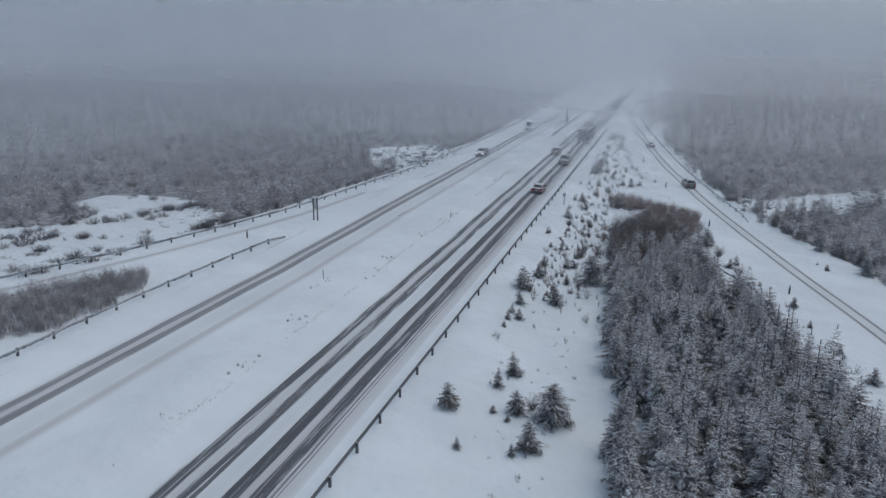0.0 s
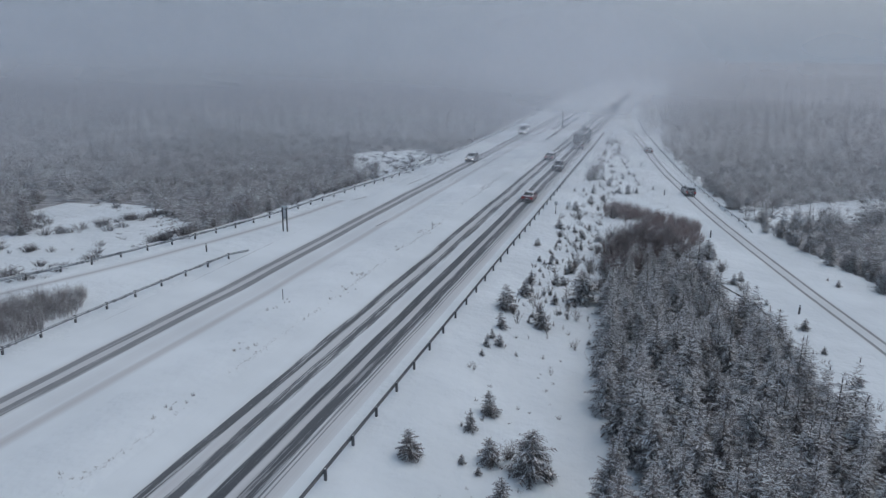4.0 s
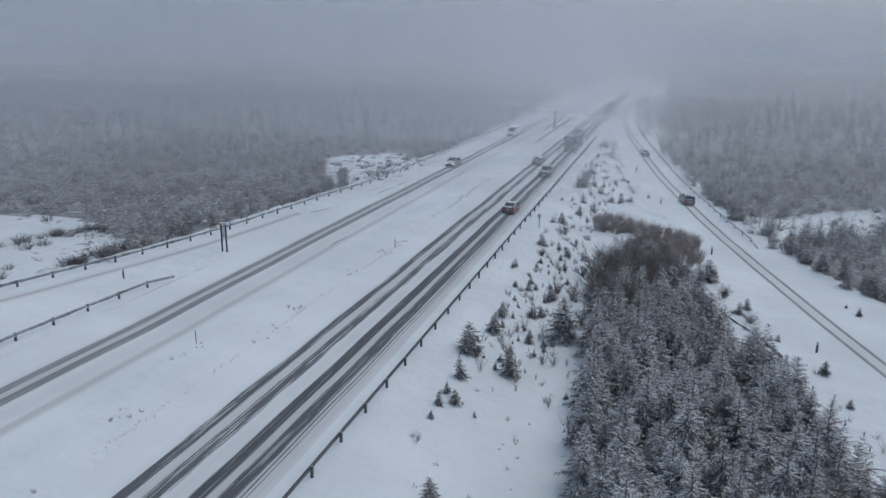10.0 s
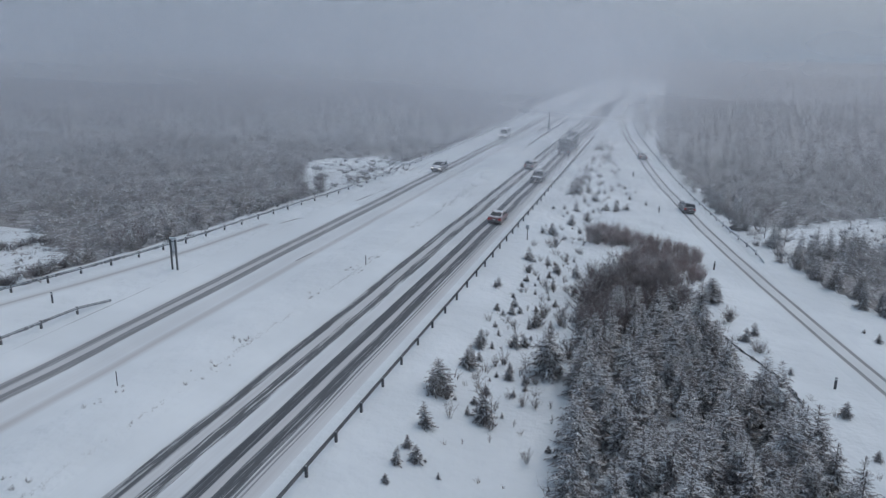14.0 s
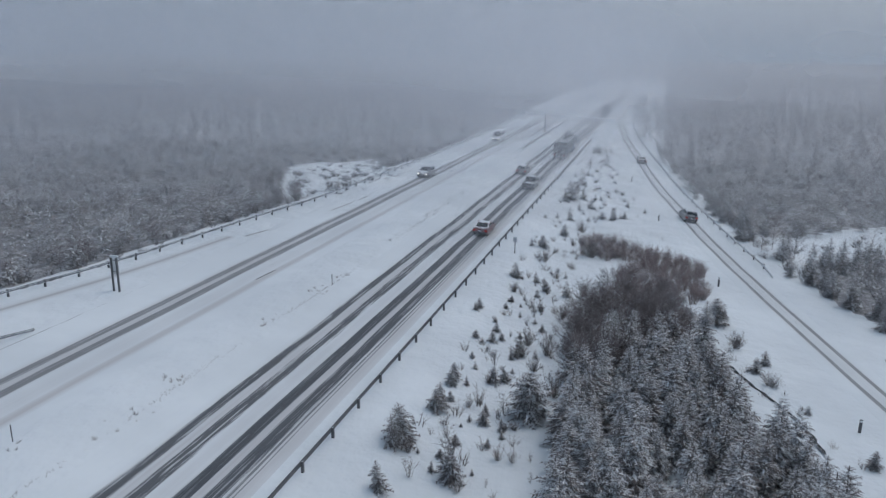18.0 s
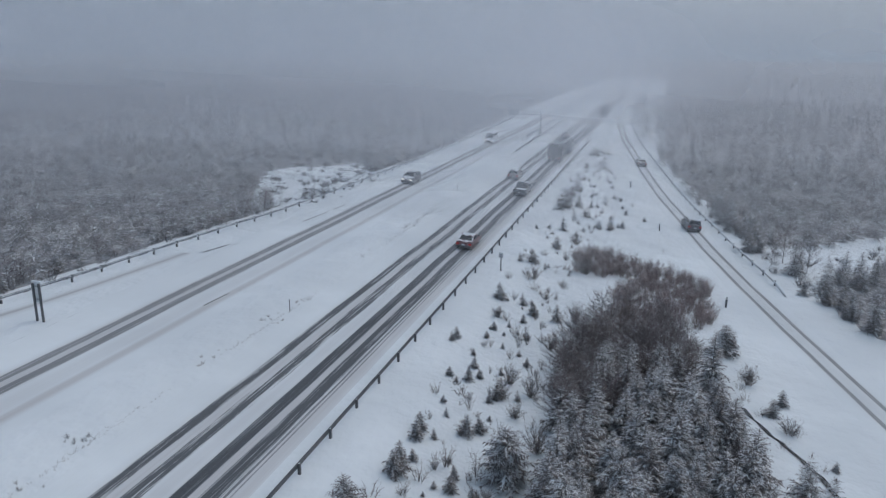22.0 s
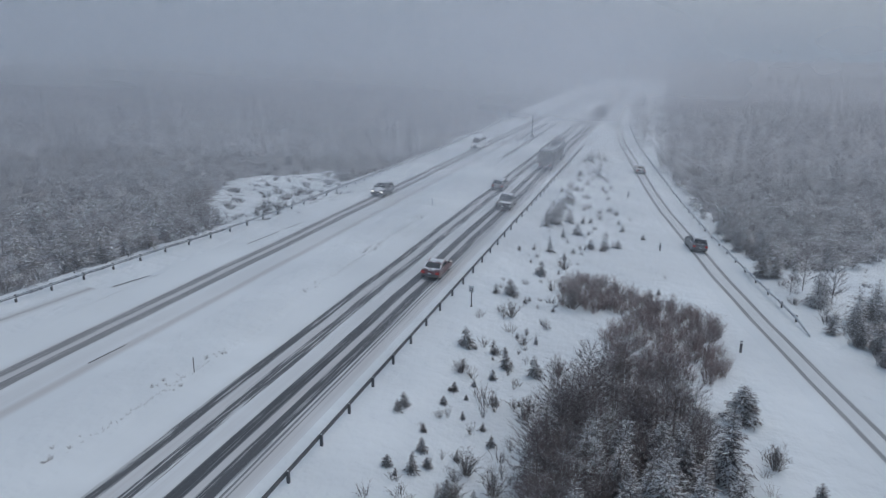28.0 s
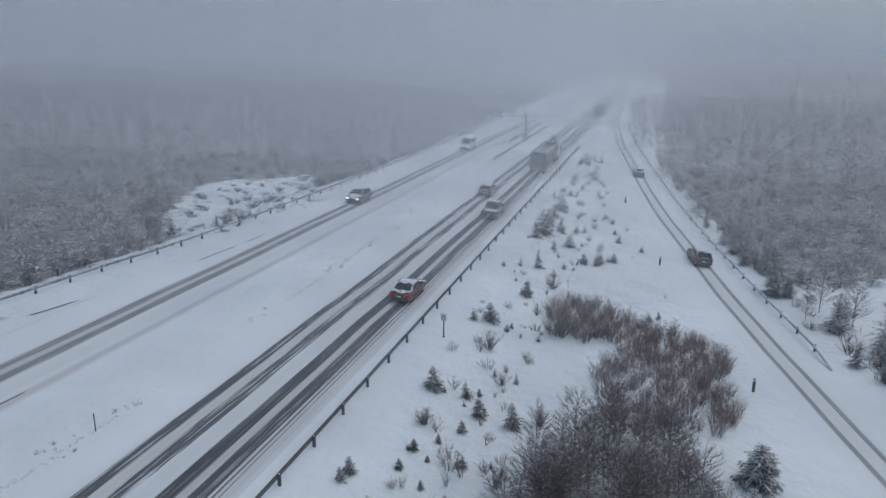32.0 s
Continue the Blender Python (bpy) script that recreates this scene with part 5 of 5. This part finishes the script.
def open_trailer_truck(x, y):
    """Tractor with a high open-topped trailer: six bays between cross bars, netting sagging under snow. y: its rear end."""
    root = tagged(new("semi_truck"), "white-cabbed semi truck pulling a long black open-topped trailer", "truck")
    side = paint("open_trailer_side", (0.022, 0.024, 0.028), 0.5)
    cabm = paint("white_cab", (0.55, 0.56, 0.58), 0.3)
    w, n, length = 1.28, 6, 15.2
    for sx in (-1, 1):
        part("side_wall", box_bm(sx * w - 0.04, sx * w + 0.04, 0, length, 1.15, 3.75, bevel=0.015), side, root)
        part("top_rail", box_bm(sx * w - 0.07, sx * w + 0.07, 0, length, 3.75, 3.85, bevel=0.02), M_STEEL, root)
        part("rail_snow", box_bm(sx * w - 0.06, sx * w + 0.06, 0.2, length - 0.2, 3.85, 3.88, bevel=0.012), M_SNOW, root)
        for i in range(n * 2 + 1):
            yy = 0.06 + i * (length - 0.12) / (n * 2)
            part("rib", box_bm(sx * (w + 0.065) - 0.025, sx * (w + 0.065) + 0.025, yy - 0.05, yy + 0.05, 1.15, 3.74), side, root)
        part("mudguard", box_bm(sx * 1.05 - 0.2, sx * 1.05 + 0.2, 0.3, 2.6, 1.02, 1.08, bevel=0.02), M_TRIM, root)
        part("tail_light", box_bm(sx * 1.0 - 0.16, sx * 1.0 + 0.16, -0.06, 0.02, 0.95, 1.08, bevel=0.01), M_TAIL, root)
        part("mirror", box_bm(sx * 1.42 - 0.12, sx * 1.42 + 0.12, 18.35, 18.5, 2.35, 2.85, bevel=0.03), M_TRIM, root)
        part("side_window", box_bm(sx * 1.215 - 0.015, sx * 1.215 + 0.015, 17.75, 18.45, 2.3, 2.9, bevel=0.005), M_GLASS, root)
        part("exhaust_stack", upright_tube(sx * 1.1, 16.35, 1.2, 3.9, 0.08), M_RIM, root)
        part("headlight", box_bm(sx * 0.9 - 0.16, sx * 0.9 + 0.16, 20.08, 20.2, 1.1, 1.3, bevel=0.02), M_HEAD, root)
        for ay in (0.9, 2.15, 15.0, 16.3, 19.1):
            wheel(root, sx * 1.05, ay, 0.5, 0.32)
    part("rear_gate", box_bm(-w, w, -0.05, 0.05, 1.15, 3.72, bevel=0.015), side, root)
    part("front_wall", box_bm(-w, w, length - 0.08, length, 1.15, 3.72, bevel=0.015), side, root)
    part("floor", box_bm(-w + 0.05, w - 0.05, 0.06, length - 0.1, 1.1, 1.2), M_TRIM, root)
    for i in range(n + 1):
        yy = 0.05 + i * (length - 0.1) / n
        part("cross_bar", box_bm(-w, w, yy - 0.05, yy + 0.05, 3.76, 3.86, bevel=0.015), M_STEEL, root)
    for i in range(n):
        y0, y1 = 0.2 + i * (length - 0.1) / n, -0.1 + (i + 1) * (length - 0.1) / n
        sag = (0.25, 0.5, 0.75, 0.6, 0.8, 0.9)[i]
        g = 9
        U, W = np.meshgrid(np.linspace(-1, 1, g), np.linspace(0, 1, g))
        Z = 3.72 - sag * (1 - U ** 2) * np.sin(W * math.pi) ** 0.6 - 0.15 * np.abs(np.sin(U * 4 + i))
        V = np.stack([U * (w - 0.05), y0 + W * (y1 - y0), Z], -1).reshape(-1, 3)
        k = np.arange(g - 1)[:, None] * g + np.arange(g - 1)[None, :]
        q = np.stack([k, k + 1, k + 1 + g, k + g], -1).reshape(-1, 4)
        # last bay gets a dark sheet that imitates the shade inside it
        net = new("tarp_net", mesh_np("tarp_net", V, q, M_NET if i < 5 else M_TRIM, True))
        net.parent = root
        tagged(net, "sagging cover net laden with snow" if i < 5 else "dark sheet standing in for an empty bay's shaded inside")
    part("chassis", box_bm(-0.45, 0.45, 0.2, 19.9, 0.72, 1.08, bevel=0.02), M_TRIM, root)
    part("under_bar", box_bm(-1.2, 1.2, -0.05, 0.07, 0.48, 0.6, bevel=0.02), M_TRIM, root)
    part("sleeper_cab", hull_bm([(16.5, 0.95), (16.5, 3.45), (17.0, 3.6), (18.0, 3.3), (18.35, 3.1), (18.8, 2.25), (19.9, 2.0), (20.15, 1.6), (20.15, 0.65), (17, 0.65)], 2.4, 9, 0, 0.08), cabm, root)
    part("cab_back", box_bm(-1.12, 1.12, 16.44, 16.5, 1.1, 3.35, bevel=0.02), M_TRIM, root, "dark rear wall of the cab")
    part("windscreen", quad_bm((1.0, 18.4, 3.0), (-1.0, 18.4, 3.0), (-1.0, 18.8, 2.32), (1.0, 18.8, 2.32), thick=0.05), M_GLASS, root)
    part("roof_snow", box_bm(-1.05, 1.0, 16.6, 17.6, 3.5, 3.6, bevel=0.05), M_SNOW, root)
    part("front_bumper", box_bm(-1.2, 1.2, 20.1, 20.3, 0.5, 0.85, bevel=0.03), M_RIM, root)
    root.matrix_basis = pose(x, y, gz(x, y) + 0.035) @ Matrix.Rotation(radians(4), 4, "Y")


def upright_tube(x, y, z0, z1, r):
    bm = tube_bm(r, r, z0, z1, 10)
    bmesh.ops.translate(bm, verts=bm.verts, vec=(x, y, 0))
    return bm


M_NET = dusted("snowy_net", (0.06, 0.062, 0.067), (0.13, 0.133, 0.14), 0.75, 2.0)
open_trailer_truck(-19.4, 186)
